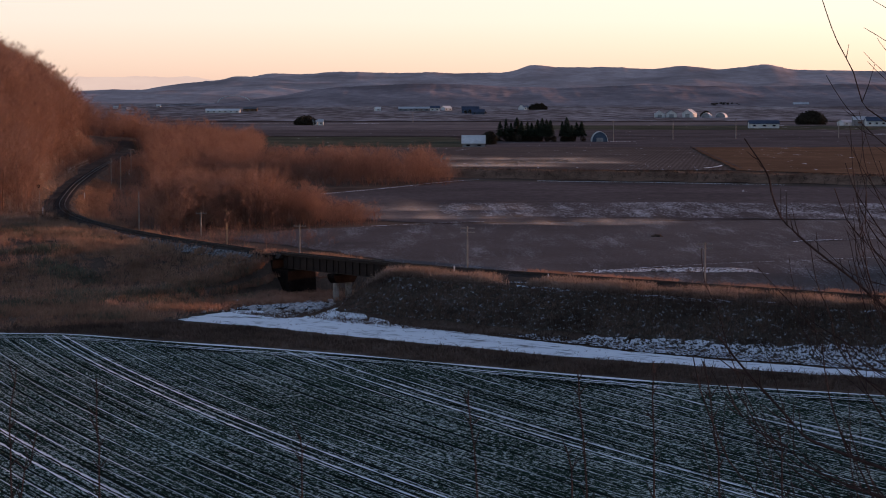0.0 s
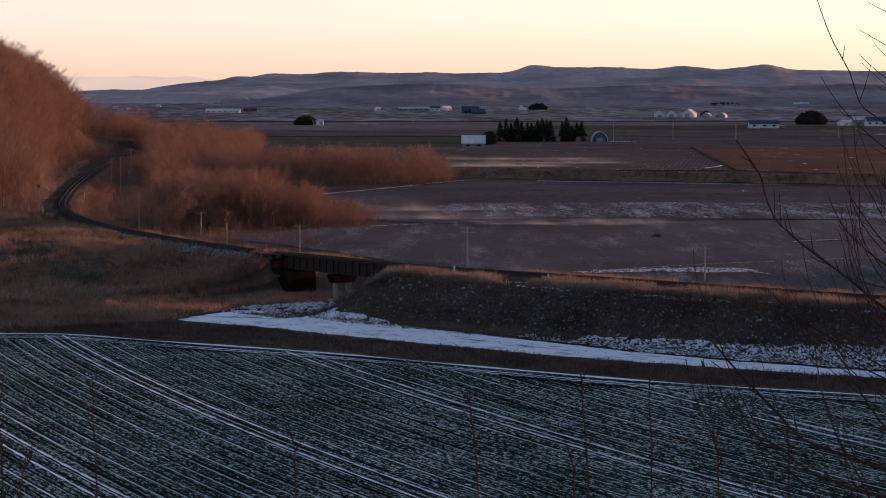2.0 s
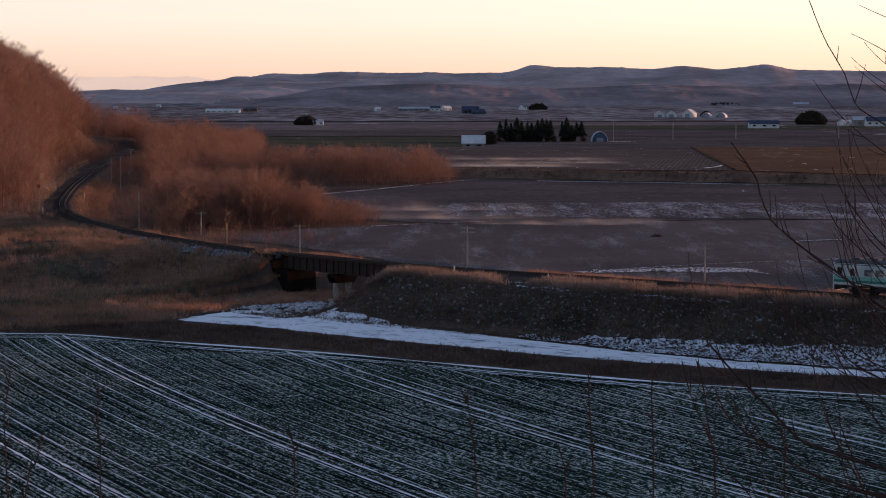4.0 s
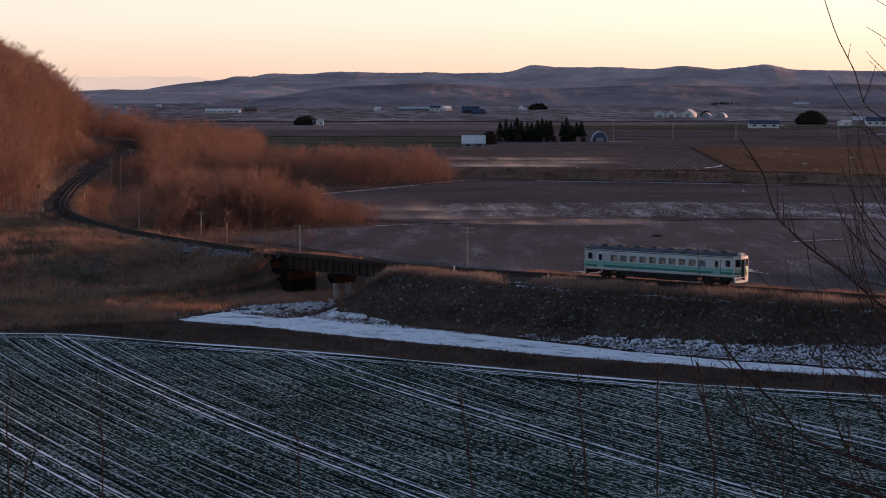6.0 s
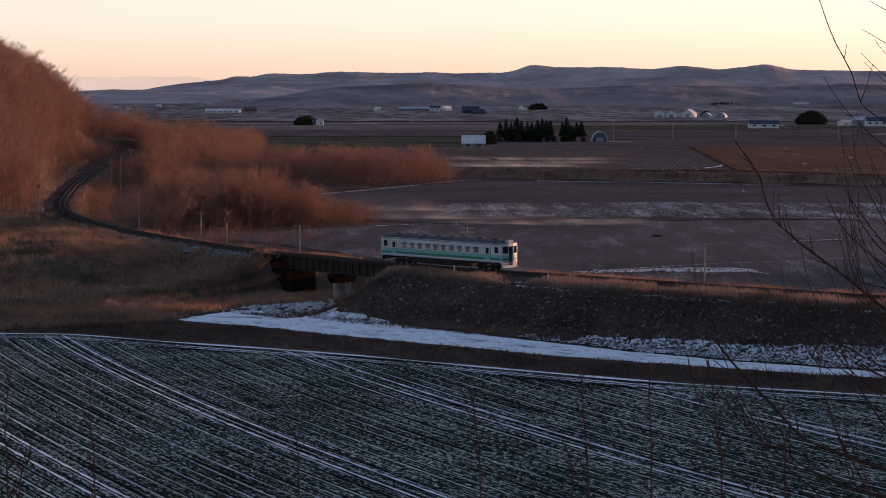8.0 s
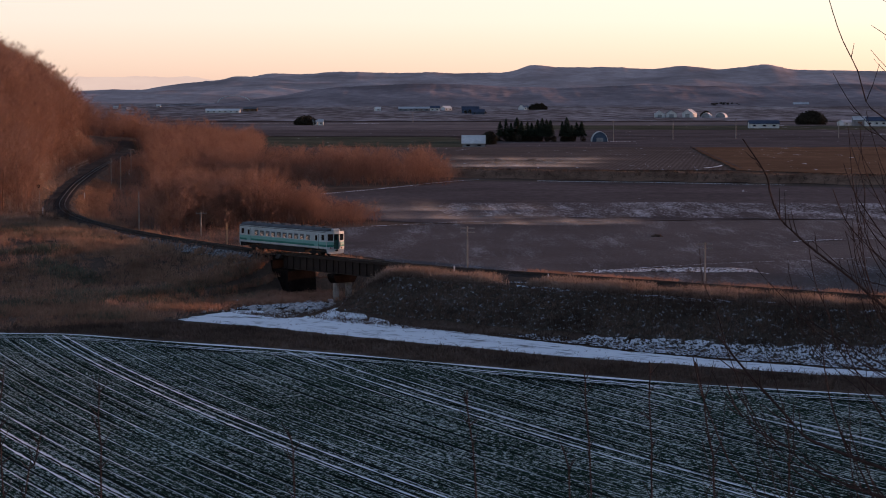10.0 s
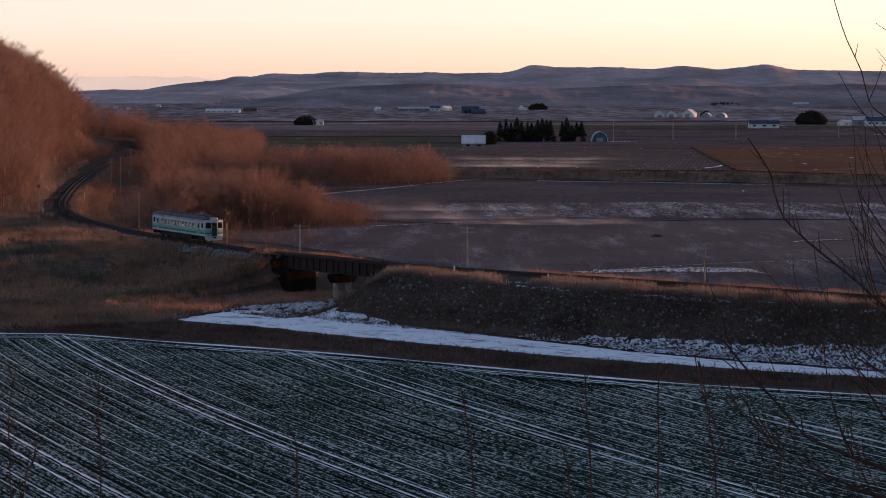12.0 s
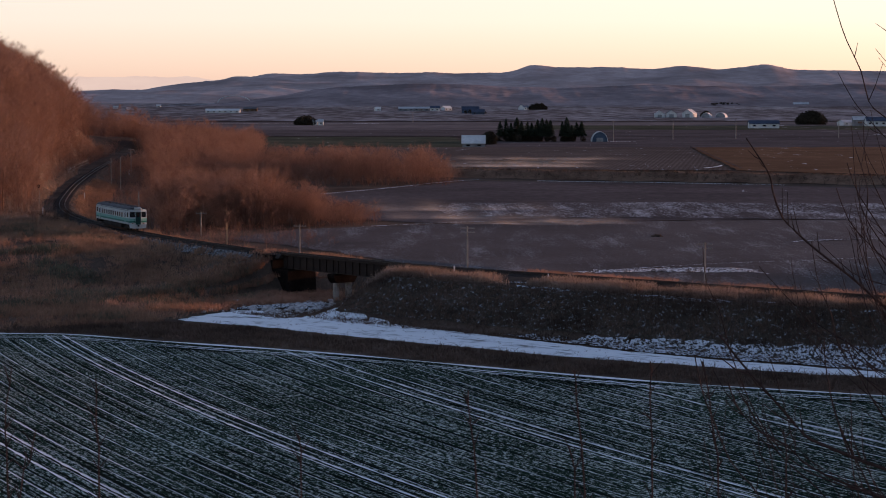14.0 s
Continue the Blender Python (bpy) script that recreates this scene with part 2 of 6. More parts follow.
def spline(pts, step):
    p = np.array([pts[0]] + list(pts) + [pts[-1]], float)
    out = []
    for i in range(1, len(p) - 2):
        n = max(2, int(np.linalg.norm(p[i + 1] - p[i]) / step))
        t = np.linspace(0, 1, n, endpoint=False)[:, None]
        out.append(0.5 * (2 * p[i] + (p[i + 1] - p[i - 1]) * t + (2 * p[i - 1] - 5 * p[i] + 4 * p[i + 1] - p[i + 2]) * t ** 2
                          + (3 * p[i] - p[i - 1] - 3 * p[i + 1] + p[i + 2]) * t ** 3))
    return np.vstack(out + [p[-1:]])


RAW = spline(TRACK, 0.5)
for _ in range(60):
    RAW[1:-1] = (RAW[:-2] + 2 * RAW[1:-1] + RAW[2:]) / 4
ARC = np.concatenate([[0], np.cumsum(np.linalg.norm(np.diff(RAW, axis=0), axis=1))])


def on_track(s):
    """Place and heading (radians) at s metres along the track."""
    x, y = np.interp(s, ARC, RAW[:, 0]), np.interp(s, ARC, RAW[:, 1])
    x2, y2 = np.interp(s + 0.5, ARC, RAW[:, 0]), np.interp(s + 0.5, ARC, RAW[:, 1])
    return x, y, math.atan2(y2 - y, x2 - x)


def s_of(x, y):
    return ARC[np.argmin((RAW[:, 0] - x) ** 2 + (RAW[:, 1] - y) ** 2)]


def beside(x, y):
    """Distance from the track, positive on the camera's side, and the metres along it."""
    x, y = np.asarray(x, float), np.asarray(y, float)
    d, s = np.full(x.shape, 999.0), np.zeros(x.shape)
    near = (y < 1000)
    pts = np.stack([x[near], y[near]], 1)
    T = RAW[::4]
    tang = np.gradient(T, axis=0)
    tang /= np.linalg.norm(tang, axis=1)[:, None]
    res_d, res_s = np.zeros(len(pts)), np.zeros(len(pts))
    for i in range(0, len(pts), 20000):
        q = pts[i:i + 20000]
        d2 = (q[:, :1] - T[:, 0]) ** 2 + (q[:, 1:] - T[:, 1]) ** 2
        k = d2.argmin(1)
        w = q - T[k]
        res_d[i:i + 20000] = -(w[:, 0] * tang[k, 1] - w[:, 1] * tang[k, 0])
        far = np.sqrt(d2[np.arange(len(q)), k])
        res_d[i:i + 20000] = np.where(res_d[i:i + 20000] >= 0, far, -far)
        res_s[i:i + 20000] = ARC[::4][k]
    d[near], s[near] = res_d, res_s
    return d, s


S_A, S_B = s_of(-20.6, 293.3), s_of(-6.6, 275.6)      # far and near abutment
LOW = -5.0                                            # the river flat and the crop field
PLAIN = -2.0


def lumps(x, y, size, amp):
    return amp * (np.sin(x / size * 1.7 + y / size * 0.6) * np.sin(y / size * 1.3 - x / size * 0.5 + 1.3)
                  + 0.5 * np.sin(x / size * 3.9 - y / size * 2.2 + 0.7) * np.sin(y / size * 3.1 + x / size * 1.9))


def height(x, y):
    x, y = np.asarray(x, float), np.asarray(y, float)
    d, s = beside(x, y)
    right = smooth01((S_B - s - 0.4 * np.clip(d, 0, 20) + 1.5) / 7)               # 1 on the near embankment, 0 past the river
    # camera's side: bench and slope down to the river flat
    bench = np.interp(d, [0, 2.2, 3.6, 9.0, 20.0, 30], [-0.45, -0.45, -0.72, -0.85, LOW, LOW])
    bank = np.interp(d, [0, 2.2, 5.5, 11.0, 16.0, 30], [-0.45, -0.45, -2.4, -4.0, LOW + 0.5, LOW])
    apron = np.minimum(np.interp(y, [238, 250, 280, 325], [LOW, LOW + 0.4, -2.9, -0.9]), np.interp(d, [2.2, 4.5], [-0.45, -0.9]))
    bank = bank + (np.maximum(bank, apron) - bank) * smooth01((s - S_A - 10) / 26) * smooth01((-26 - x) / 8)
    front = bench * right + bank * (1 - right)
    rear = np.interp(-d, [0, 2.2, 5.0, 400], [-0.45, -0.45, PLAIN, PLAIN])
    z = np.where(d > 0, front, rear)
    # the river bed below the bridge
    gap = smooth01((s - S_B + 2 + 0.4 * np.clip(d, 0, 20)) / 5) * smooth01((S_A + 3 - s) / 5)
    bed = LOW - 0.6 + 0.0 * s
    gap = gap * np.where(d > 0, np.clip((32 - d) / 12, 0, 1), np.clip((19 + d) / 10, 0, 1))
    z = z * (1 - gap) + bed * gap
    # wooded hill beyond the curve, on the camera's side of the track
    hill = 31 * (1 - np.exp(-np.clip(d - 5.5 - 0.022 * np.clip(y - 500, 0, None), 0, None) / 13.0)) * smooth01((y - 395) / 110) * smooth01((960 - y) / 200)
    z = np.where((d > 0) & (d < 900) & (y > 395), z * (1 - smooth01((y - 395) / 60)) - 0.5 * smooth01((y - 395) / 60) + hill, z)
    # distance: the plain climbs gently to the foot of the hills
    z = z + 17.5 * np.clip((y - 2500) / 1800, 0, None) ** 1.2
    # the slope on which the camera stands, and the ridge it belongs to
    slope = np.interp(y, [-80, 3, 4, 108, 125], [26, 19.6, 19.4, LOW, LOW])
    z = np.where(y < 125, np.maximum(slope, LOW), z)
    # an unseen rise added far right of the view, to shade the river flat
    rise = np.interp(y, [0, 306, 354, 383, 420, 450, 480], [28.5, 24.5, 23.5, 20, 21.5, 18.5, LOW]) + lumps(x, y, 9.0, 0.25)
    z = np.where(x > 200, np.maximum(z, LOW + (rise - LOW) * smooth01((x - 225) / 75)), z)
    calm = smooth01((np.abs(d) - 2.5) / 3) * (y > 60) * (y < 900)
    return z + lumps(x, y, 3.1, 0.10) * calm * (z > LOW + 0.25) * np.where(d > 0, 1.0, 0.2)


def ground():
    ys = np.concatenate([np.arange(-120, 120, 6.0), np.arange(120, 430, 1.4), 430 * (4950 / 430) ** np.linspace(0, 1, 150)])
    u = np.linspace(-1, 1, 341)
    f = 0.3 * u + 0.7 * u ** 3
    X = (470 + 0.22 * np.clip(ys, 0, None))[:, None] * f[None, :]
    Y = np.repeat(ys[:, None], len(u), 1)
    Z = height(X.ravel(), Y.ravel()).reshape(X.shape)
    V = np.stack([X, Y, Z], -1).reshape(-1, 3)
    n = len(u)
    i = (np.arange(len(ys) - 1)[:, None] * n + np.arange(n - 1)[None, :]).ravel()
    F = np.stack([i, i + 1, i + n + 1, i + n], 1)
    tagged(mesh_ob("ground", V, F, M["earth"], smooth=True), "frosty brown winter ground with dead grass", "ground", kind="structure")


ground()


def patch(name, left, right, material, label, category="field", lift=0.06, nu=60, nv=40, edge=0.6, rag=3.0):
    """A sheet laid on the ground between two edge lines of equally many (x, y) points; its borders waver a little."""
    a, b = np.array(left, float), np.array(right, float)
    t = np.linspace(0, len(a) - 1, nu)
    A = np.stack([np.interp(t, range(len(a)), a[:, k]) for k in (0, 1)], 1)
    Bq = np.stack([np.interp(t, range(len(b)), b[:, k]) for k in (0, 1)], 1)
    w = np.linspace(0, 1, nv)[None, :, None]
    P = A[:, None] * (1 - w) + Bq[:, None] * w
    q = P.reshape(-1, 2)
    wob = np.stack([lumps(q[:, 0], q[:, 1], rag, edge), lumps(q[:, 1] + 9, q[:, 0], rag, edge)], 1)
    q = q + wob
    z = height(q[:, 0], q[:, 1]) + lift
    V = np.column_stack([q, z])
    i = (np.arange(nu - 1)[:, None] * nv + np.arange(nv - 1)[None, :]).ravel()
    F = np.stack([i, i + nv, i + nv + 1, i + 1], 1)
    ob = mesh_ob(name, V, F, material, smooth=True)
    return tagged(ob, label, category, kind="structure")


# ---------------------------------------------------------------- the crop field
def row_x(u, y):
    """x of the drill row u at y: the rows bend slightly."""
    t = 235 - y
    return u + 0.36 * t + 0.0008 * t * t


EDGE = [(-75, 243), (-58, 240), (-49, 237), (-41, 236), (-29.4, 229), (-10.6, 218), (6.4, 205.6), (21.6, 195.4), (38.8, 187), (60, 175), (90, 158)]


def edge_y(x):
    e = np.array(EDGE)
    return np.interp(x, e[:, 0], e[:, 1])


def crop_material():
    m, nt, b = shader("frosted_winter_wheat", 0.9)
    v = coords(nt)
    uv = coords(nt, (1, 1, 1), "UV")
    fine = noise_tex(nt, v, 9.0, 4, 0.7)
    patchy = noise_tex(nt, v, 0.12, 3)
    tuft = noise_tex(nt, coords(nt, (1, 0.3, 1), "UV"), 4.6, 4, 0.8)
    sep = nt.nodes.new("ShaderNodeSeparateXYZ")
    nt.links.new(uv, sep.inputs[0])

    def calc(op, a, b):
        n = nt.nodes.new("ShaderNodeMath")
        n.operation = op
        for sock, w in zip(n.inputs, (a, b)):
            if isinstance(w, (int, float)):
                sock.default_value = w
            else:
                nt.links.new(w, sock)
        return n.outputs[0]

    drill = calc("SINE", calc("MULTIPLY", sep.outputs["X"], 6.2832 / 0.5), 0)
    fac = calc("ADD", tuft, calc("MULTIPLY", drill, 0.02))
    fac = calc("ADD", fac, calc("MULTIPLY", calc("SUBTRACT", patchy, 0.5), 0.16))
    green = ramp(nt, fine, [(0.35, (0.01, 0.018, 0.013)), (0.7, (0.052, 0.084, 0.054))])
    white = ramp(nt, fac, [(0.515, (0, 0, 0)), (0.6, (0.85, 0.85, 0.85))])
    nt.links.new(mix(nt, white, green, (0.77, 0.8, 0.71)), b.inputs["Base Color"])
    bump(nt, b, fine, 0.6, 0.06)
    return m


M["crop"] = crop_material()
M["furrow"] = grainy("dark_furrow_and_shade", (0.0108, 0.0144, 0.0126), (0.0324, 0.0396, 0.0324), 6, 0.4)


def crop_field():
    us = np.arange(-82, 52, 0.16)
    ys = np.concatenate([np.arange(126, 236, 1.3), np.arange(236, 250, 0.9)])
    U, Y = np.meshgrid(us, ys)
    X = row_x(U, Y)
    lim = edge_y(X) - 0.3 + lumps(X, Y, 2.0, 0.25)
    Yc = np.minimum(Y, lim)
    X = np.where(Y > lim, row_x(U, Yc), X)
    rng = np.random.RandomState(3)
    ridge = np.where((np.arange(len(us)) % 2)[None, :] > 0, 0.07, 0.0) * rng.uniform(0.5, 1.3, U.shape)
    Z = LOW + 0.06 + ridge + lumps(X, Yc, 14.0, 0.05)
    keep = (Y <= lim + 1.4)
    V = np.stack([X, Yc, Z], -1).reshape(-1, 3)
    n = len(us)
    i = (np.arange(len(ys) - 1)[:, None] * n + np.arange(n - 1)[None, :])
    ok = keep[:-1, :-1] & keep[1:, 1:] & (np.abs(X[:-1, :-1]) < 70)
    i = i[ok]
    F = np.stack([i, i + 1, i + n + 1, i + n], 1)
    ob = mesh_ob("crop_field", V, F, M["crop"])
    lay = ob.data.uv_layers.new(name="rows")
    idx = np.zeros(len(ob.data.loops), int)
    ob.data.loops.foreach_get("vertex_index", idx)
    uvs = np.stack([U.ravel()[idx], Yc.ravel()[idx]], 1)
    lay.data.foreach_set("uv", uvs.ravel())
    tagged(ob, "green winter wheat in drill rows dusted with snow", "field", kind="structure")
    # wheel ruts of the tramlines, drifted full of snow
    for k, u0 in enumerate((-63.6, -42.8, -20.9, 1.4, 23.5)):
        for side in (-0.95, 0.95):
            yy = np.arange(128, 246, 1.0)
            xx = row_x(u0 + side, yy)
            good = yy < edge_y(xx) - 0.6
            yy, xx = yy[good], xx[good]
            if len(yy) < 5:
                continue
            w = 0.13 + 0.05 * np.sin(yy * 1.3 + k) + 0.04 * np.sin(yy * 3.1 + side * 4)
            V = np.vstack([np.column_stack([xx - w, yy, np.full(len(yy), LOW + 0.16)]), np.column_stack([xx + w, yy, np.full(len(yy), LOW + 0.16)])])
            n2 = len(yy)
            F = [(j, j + n2, j + n2 + 1, j + 1) for j in range(n2 - 1)]
            tagged(mesh_ob("wheel_rut", V, F, M["snow"]), "wheel rut in the crop filled with drifted snow", "rut", "tramlines", "structure")


crop_field()


def row_ribbons(name, seed, pick, lift, mat, label, category):
    """Thin broken lines that follow the drill passes, one every metre or so across the field."""
    rng = np.random.RandomState(seed)
    V, F = [], []
    for u0 in np.arange(-82, 46, 1.45):
        off, bold, wear = pick(rng)
        yy = np.arange(128 + rng.uniform(0, 3), 246, 1.6)
        xx = row_x(u0 + off, yy)
        good = (yy < edge_y(xx) - rng.uniform(2.5, 5)) & (np.abs(xx) < 62)
        yy, xx = yy[good], xx[good]
        if len(yy) < 4:
            continue
        w = np.clip(bold * (0.8 + 0.4 * np.sin(yy * rng.uniform(0.05, 0.3) + u0) + rng.uniform(-wear, wear, len(yy))), 0.004, None)
        k, n = len(V), len(yy)
        V += [(x - q, y, LOW + lift) for x, y, q in zip(xx, yy, w)] + [(x + q, y, LOW + lift) for x, y, q in zip(xx, yy, w)]
        F += [(k + j, k + j + n, k + j + n + 1, k + j + 1) for j in range(n - 1)]
    tagged(mesh_ob(name, V, F, M[mat]), label, category, kind="stuff")


row_ribbons("row_snow", 5, lambda r: (r.uniform(-0.12, 0.12), 0.024 + 0.06 * r.uniform(0, 1) ** 1.5, 0.35), 0.15, "snow", "thin lines of snow drifted between crop rows", "snow")
# dark ribbons: furrows, with the shadow beside the snow lines painted in
row_ribbons("row_soil_shadow", 6, lambda r: (r.uniform(0.2, 0.34), r.uniform(0.07, 0.18), 0.4), 0.155, "furrow", "dark furrow lines and their painted shadow between crop rows", "soil")
row_ribbons("row_soil_shadow", 7, lambda r: (r.uniform(0.6, 1.1), r.uniform(0.02, 0.12), 0.5), 0.155, "furrow", "dark furrow lines and their painted shadow between crop rows", "soil")

# snow-covered farm track along the foot of the embankment
ROAD_FAR = [(-31, 252), (-25, 270), (-17, 264), (-5.5, 247), (6, 234), (18.5, 221), (29, 212), (42.3, 203.5), (62, 189), (100, 160)]
ROAD_NEAR = [(-30, 250.5), (-21.6, 245), (-11.5, 235.5), (1, 225.4), (12.2, 215.7), (25.5, 207.8), (34, 202.5), (41.2, 199.4), (60, 186), (98, 157)]
def rutted_snow():
    """Snow trodden and blown into long streaks along the farm track, soil showing through."""
    m, nt, b = shader("rutted_snow", 0.8)
    turn = coords(nt)
    turn.node.inputs["Rotation"].default_value = (0, 0, radians(41))
    mp = nt.nodes.new("ShaderNodeMapping")
    mp.inputs["Scale"].default_value = (0.16, 1.0, 1)
    nt.links.new(turn, mp.inputs["Vector"])
    st = noise_tex(nt, mp.outputs[0], 1.3, 5, 0.7)
    big = noise_tex(nt, coords(nt), 0.22, 3)
    both = mix(nt, 0.4, st, big)
    col = ramp(nt, both, [(0.36, (0.1, 0.085, 0.07)), (0.41, (0.45, 0.45, 0.46)), (0.46, (0.84, 0.86, 0.89)), (0.7, (0.93, 0.94, 0.95))])
    nt.links.new(col, b.inputs["Base Color"])
    bump(nt, b, st, 0.6, 0.12)
    return m


M["track_snow"] = rutted_snow()
patch("snow_track", ROAD_FAR, ROAD_NEAR, M["track_snow"], "snow-covered farm track below the embankment", "track", 0.07, 160, 24, 0.35, 1.6)

# ---------------------------------------------------------------- fields of the plain
M["soil_speckled"] = snowy_soil("soil_speckled_snow", (0.108, 0.0902, 0.0882), (0.186, 0.157, 0.146), 0.3, None, 4.5, 0.02, (1.5, 0.22, 1), 0.14, 0.4)
M["soil_dark"] = snowy_soil("dark_ploughed_soil", (0.0936, 0.079, 0.079), (0.163, 0.135, 0.131), 0.06, None, 0.5)
M["soil_snow"] = snowy_soil("soil_with_snow_streaks", (0.09, 0.0774, 0.0774), (0.162, 0.137, 0.133), 0.52, None, 2.4, 0.02, (1.5, 0.22, 1), 0.12, 0.6)
M["soil_brown"] = snowy_soil("brown_field", (0.115, 0.0911, 0.081), (0.186, 0.149, 0.13), -0.3, (8, 5.0), 0.3)
M["stubble"] = snowy_soil("tan_stubble", (0.165, 0.0968, 0.0605), (0.253, 0.154, 0.099), -0.3, (-25, 6.0), 0.3)
M["pasture"] = snowy_soil("dull_green_pasture", (0.07, 0.07, 0.05), (0.13, 0.125, 0.088), 0.0, None, 0.1)
# far fields: lighter soil and softened snow carry the haze in their colour
M["far_frost"] = snowy_soil("far_hazed_frosted_fields", (0.1, 0.0881, 0.0904), (0.19, 0.167, 0.162), 0.45, None, 0.05, 0.004, (0.3, 0.05, 1), 0.22, 0.4)
M["far_soil"] = snowy_soil("far_hazed_fields", (0.136, 0.117, 0.117), (0.239, 0.204, 0.196), 0.1, None, 0.08, 0.006)

patch("near_field", [(-36, 352), (-21, 330), (-8, 305), (8, 284), (30, 266), (60, 240), (110, 196)],
      [(-26, 377), (-14.6, 383.5), (-1.5, 393), (25, 400), (50, 404), (80, 408), (140, 412)], M["soil_speckled"],
      "frozen brown field speckled with snow behind the track", lift=0.08, nu=80, nv=60)
patch("middle_field", [(-14, 405), (-1.5, 394.5), (25, 401.5), (50, 405.5), (80, 409.5), (145, 413.5)],
      [(-30, 512), (8, 595), (26, 591), (60, 576), (110, 553), (160, 530)], M["soil_dark"], "dark ploughed field with faint snow", lift=0.1)
patch("snow_streaked_strip", [(0, 418), (40, 412), (85, 405), (130, 398)], [(0, 470), (40, 472), (85, 470), (130, 455)],
      M["soil_snow"], "strip of ploughed soil streaked with snow", lift=0.16, edge=1.6, rag=7)
patch("brown_field", [(-8, 690), (91, 680)], [(-84, 994), (117, 1038)], M["soil_brown"], "brown harvested field under blowing snow", lift=0.2)
patch("stubble_field", [(93, 680), (180, 590)], [(118, 1039), (300, 1040)], M["stubble"], "tan stubble field with faint rows", lift=0.2)
patch("pasture", [(-150, 1000), (20, 1000)], [(-170, 1420), (6, 1420)], M["pasture"], "dull green pasture in winter", lift=0.25)
patch("dark_field", [(24, 1110), (330, 1050)], [(10, 1420), (420, 1400)], M["soil_dark"], "dark bare field beside the farm", lift=0.25)
patch("dark_field", [(-420, 1430), (-60, 1428), (420, 1405)], [(-440, 1700), (-60, 1720), (480, 1690)], M["soil_dark"], "dark bare field on the plain", lift=0.4)
patch("pasture", [(60, 1725), (470, 1700)], [(70, 1990), (560, 1960)], M["pasture"], "dull green pasture in winter", lift=0.4)
patch("far_field", [(-500, 1440), (500, 1440)], [(-600, 2300), (620, 2300)], M["far_soil"], "distant bare fields of the plain", lift=0.3, nu=100)

patch("far_field", [(-620, 2320), (640, 2320)], [(-1000, 4060), (1000, 4060)], M["far_frost"], "distant snow-flecked fields below the hills", lift=0.7, nu=80)

# ---------------------------------------------------------------- far hills
SKYLINE = [(-1300, 28), (-900, 32), (-780, 36), (-735, 40), (-650, 38), (-610, 48), (-485, 60), (-447, 70), (-415, 66), (-378, 75), (-308, 72), (-232, 79),
           (-182, 77), (-106, 75), (-18, 77), (20, 74), (152, 77), (190, 95), (241, 88), (374, 88), (462, 83), (520, 92), (601, 82),
           (708, 95), (760, 82), (990, 79), (1300, 70)]


def hills():
    xs = np.linspace(-1300, 1300, 420)
    ys = np.linspace(4050, 4930, 70)
    X, Y = np.meshgrid(xs, ys)
    sk = np.array(SKYLINE, float)
    line = np.interp(xs, sk[:, 0], sk[:, 1])
    for _ in range(8):
        line[1:-1] = (line[:-2] + 2 * line[1:-1] + line[2:]) / 4
    line += np.array([1.1 * noise.noise(Vector((x / 9, 0.4, 2))) + 0.8 * noise.noise(Vector((x / 31, 3.4, 2))) for x in xs])
    top = np.repeat(line[None, :], len(ys), 0) - 0.8
    t = (Y - 4080) / 620
    base = height(X.ravel(), Y.ravel()).reshape(X.shape)
    rise = np.clip(t, 0, 1) ** 0.85
    fold = np.zeros_like(X)
    for k in range(X.size):
        x, y = X.flat[k], Y.flat[k]
        fold.flat[k] = noise.ridged_multi_fractal(Vector((x / 260, y / 330, 0.3)), 1.0, 2.1, 4, 1.0, 2.0)
    fold = (fold - fold.mean()) / fold.std()
    edge = np.clip(1 - np.abs(t - 0.5) * 2, 0, 1)
    Z = base * (1 - rise) + (np.minimum(62, top) * (1 - t ** 3) + top * t ** 3) * rise + fold * 2.4 * edge
    Z = np.where(t > 1.0, top - (t - 1.0) * 40, Z)
    Z = np.where(t < 0, base - 2, np.maximum(Z, base - 2))
    V = np.stack([X, Y, Z], -1).reshape(-1, 3)
    n = len(xs)
    i = (np.arange(len(ys) - 1)[:, None] * n + np.arange(n - 1)[None, :]).ravel()
    F = np.stack([i, i + 1, i + n + 1, i + n], 1)
    tagged(mesh_ob("hill_range", V, F, M["hill"], smooth=True), "low wooded hills, paled by haze in their colour, at the far edge of the plain", "hills", kind="structure")


hills()


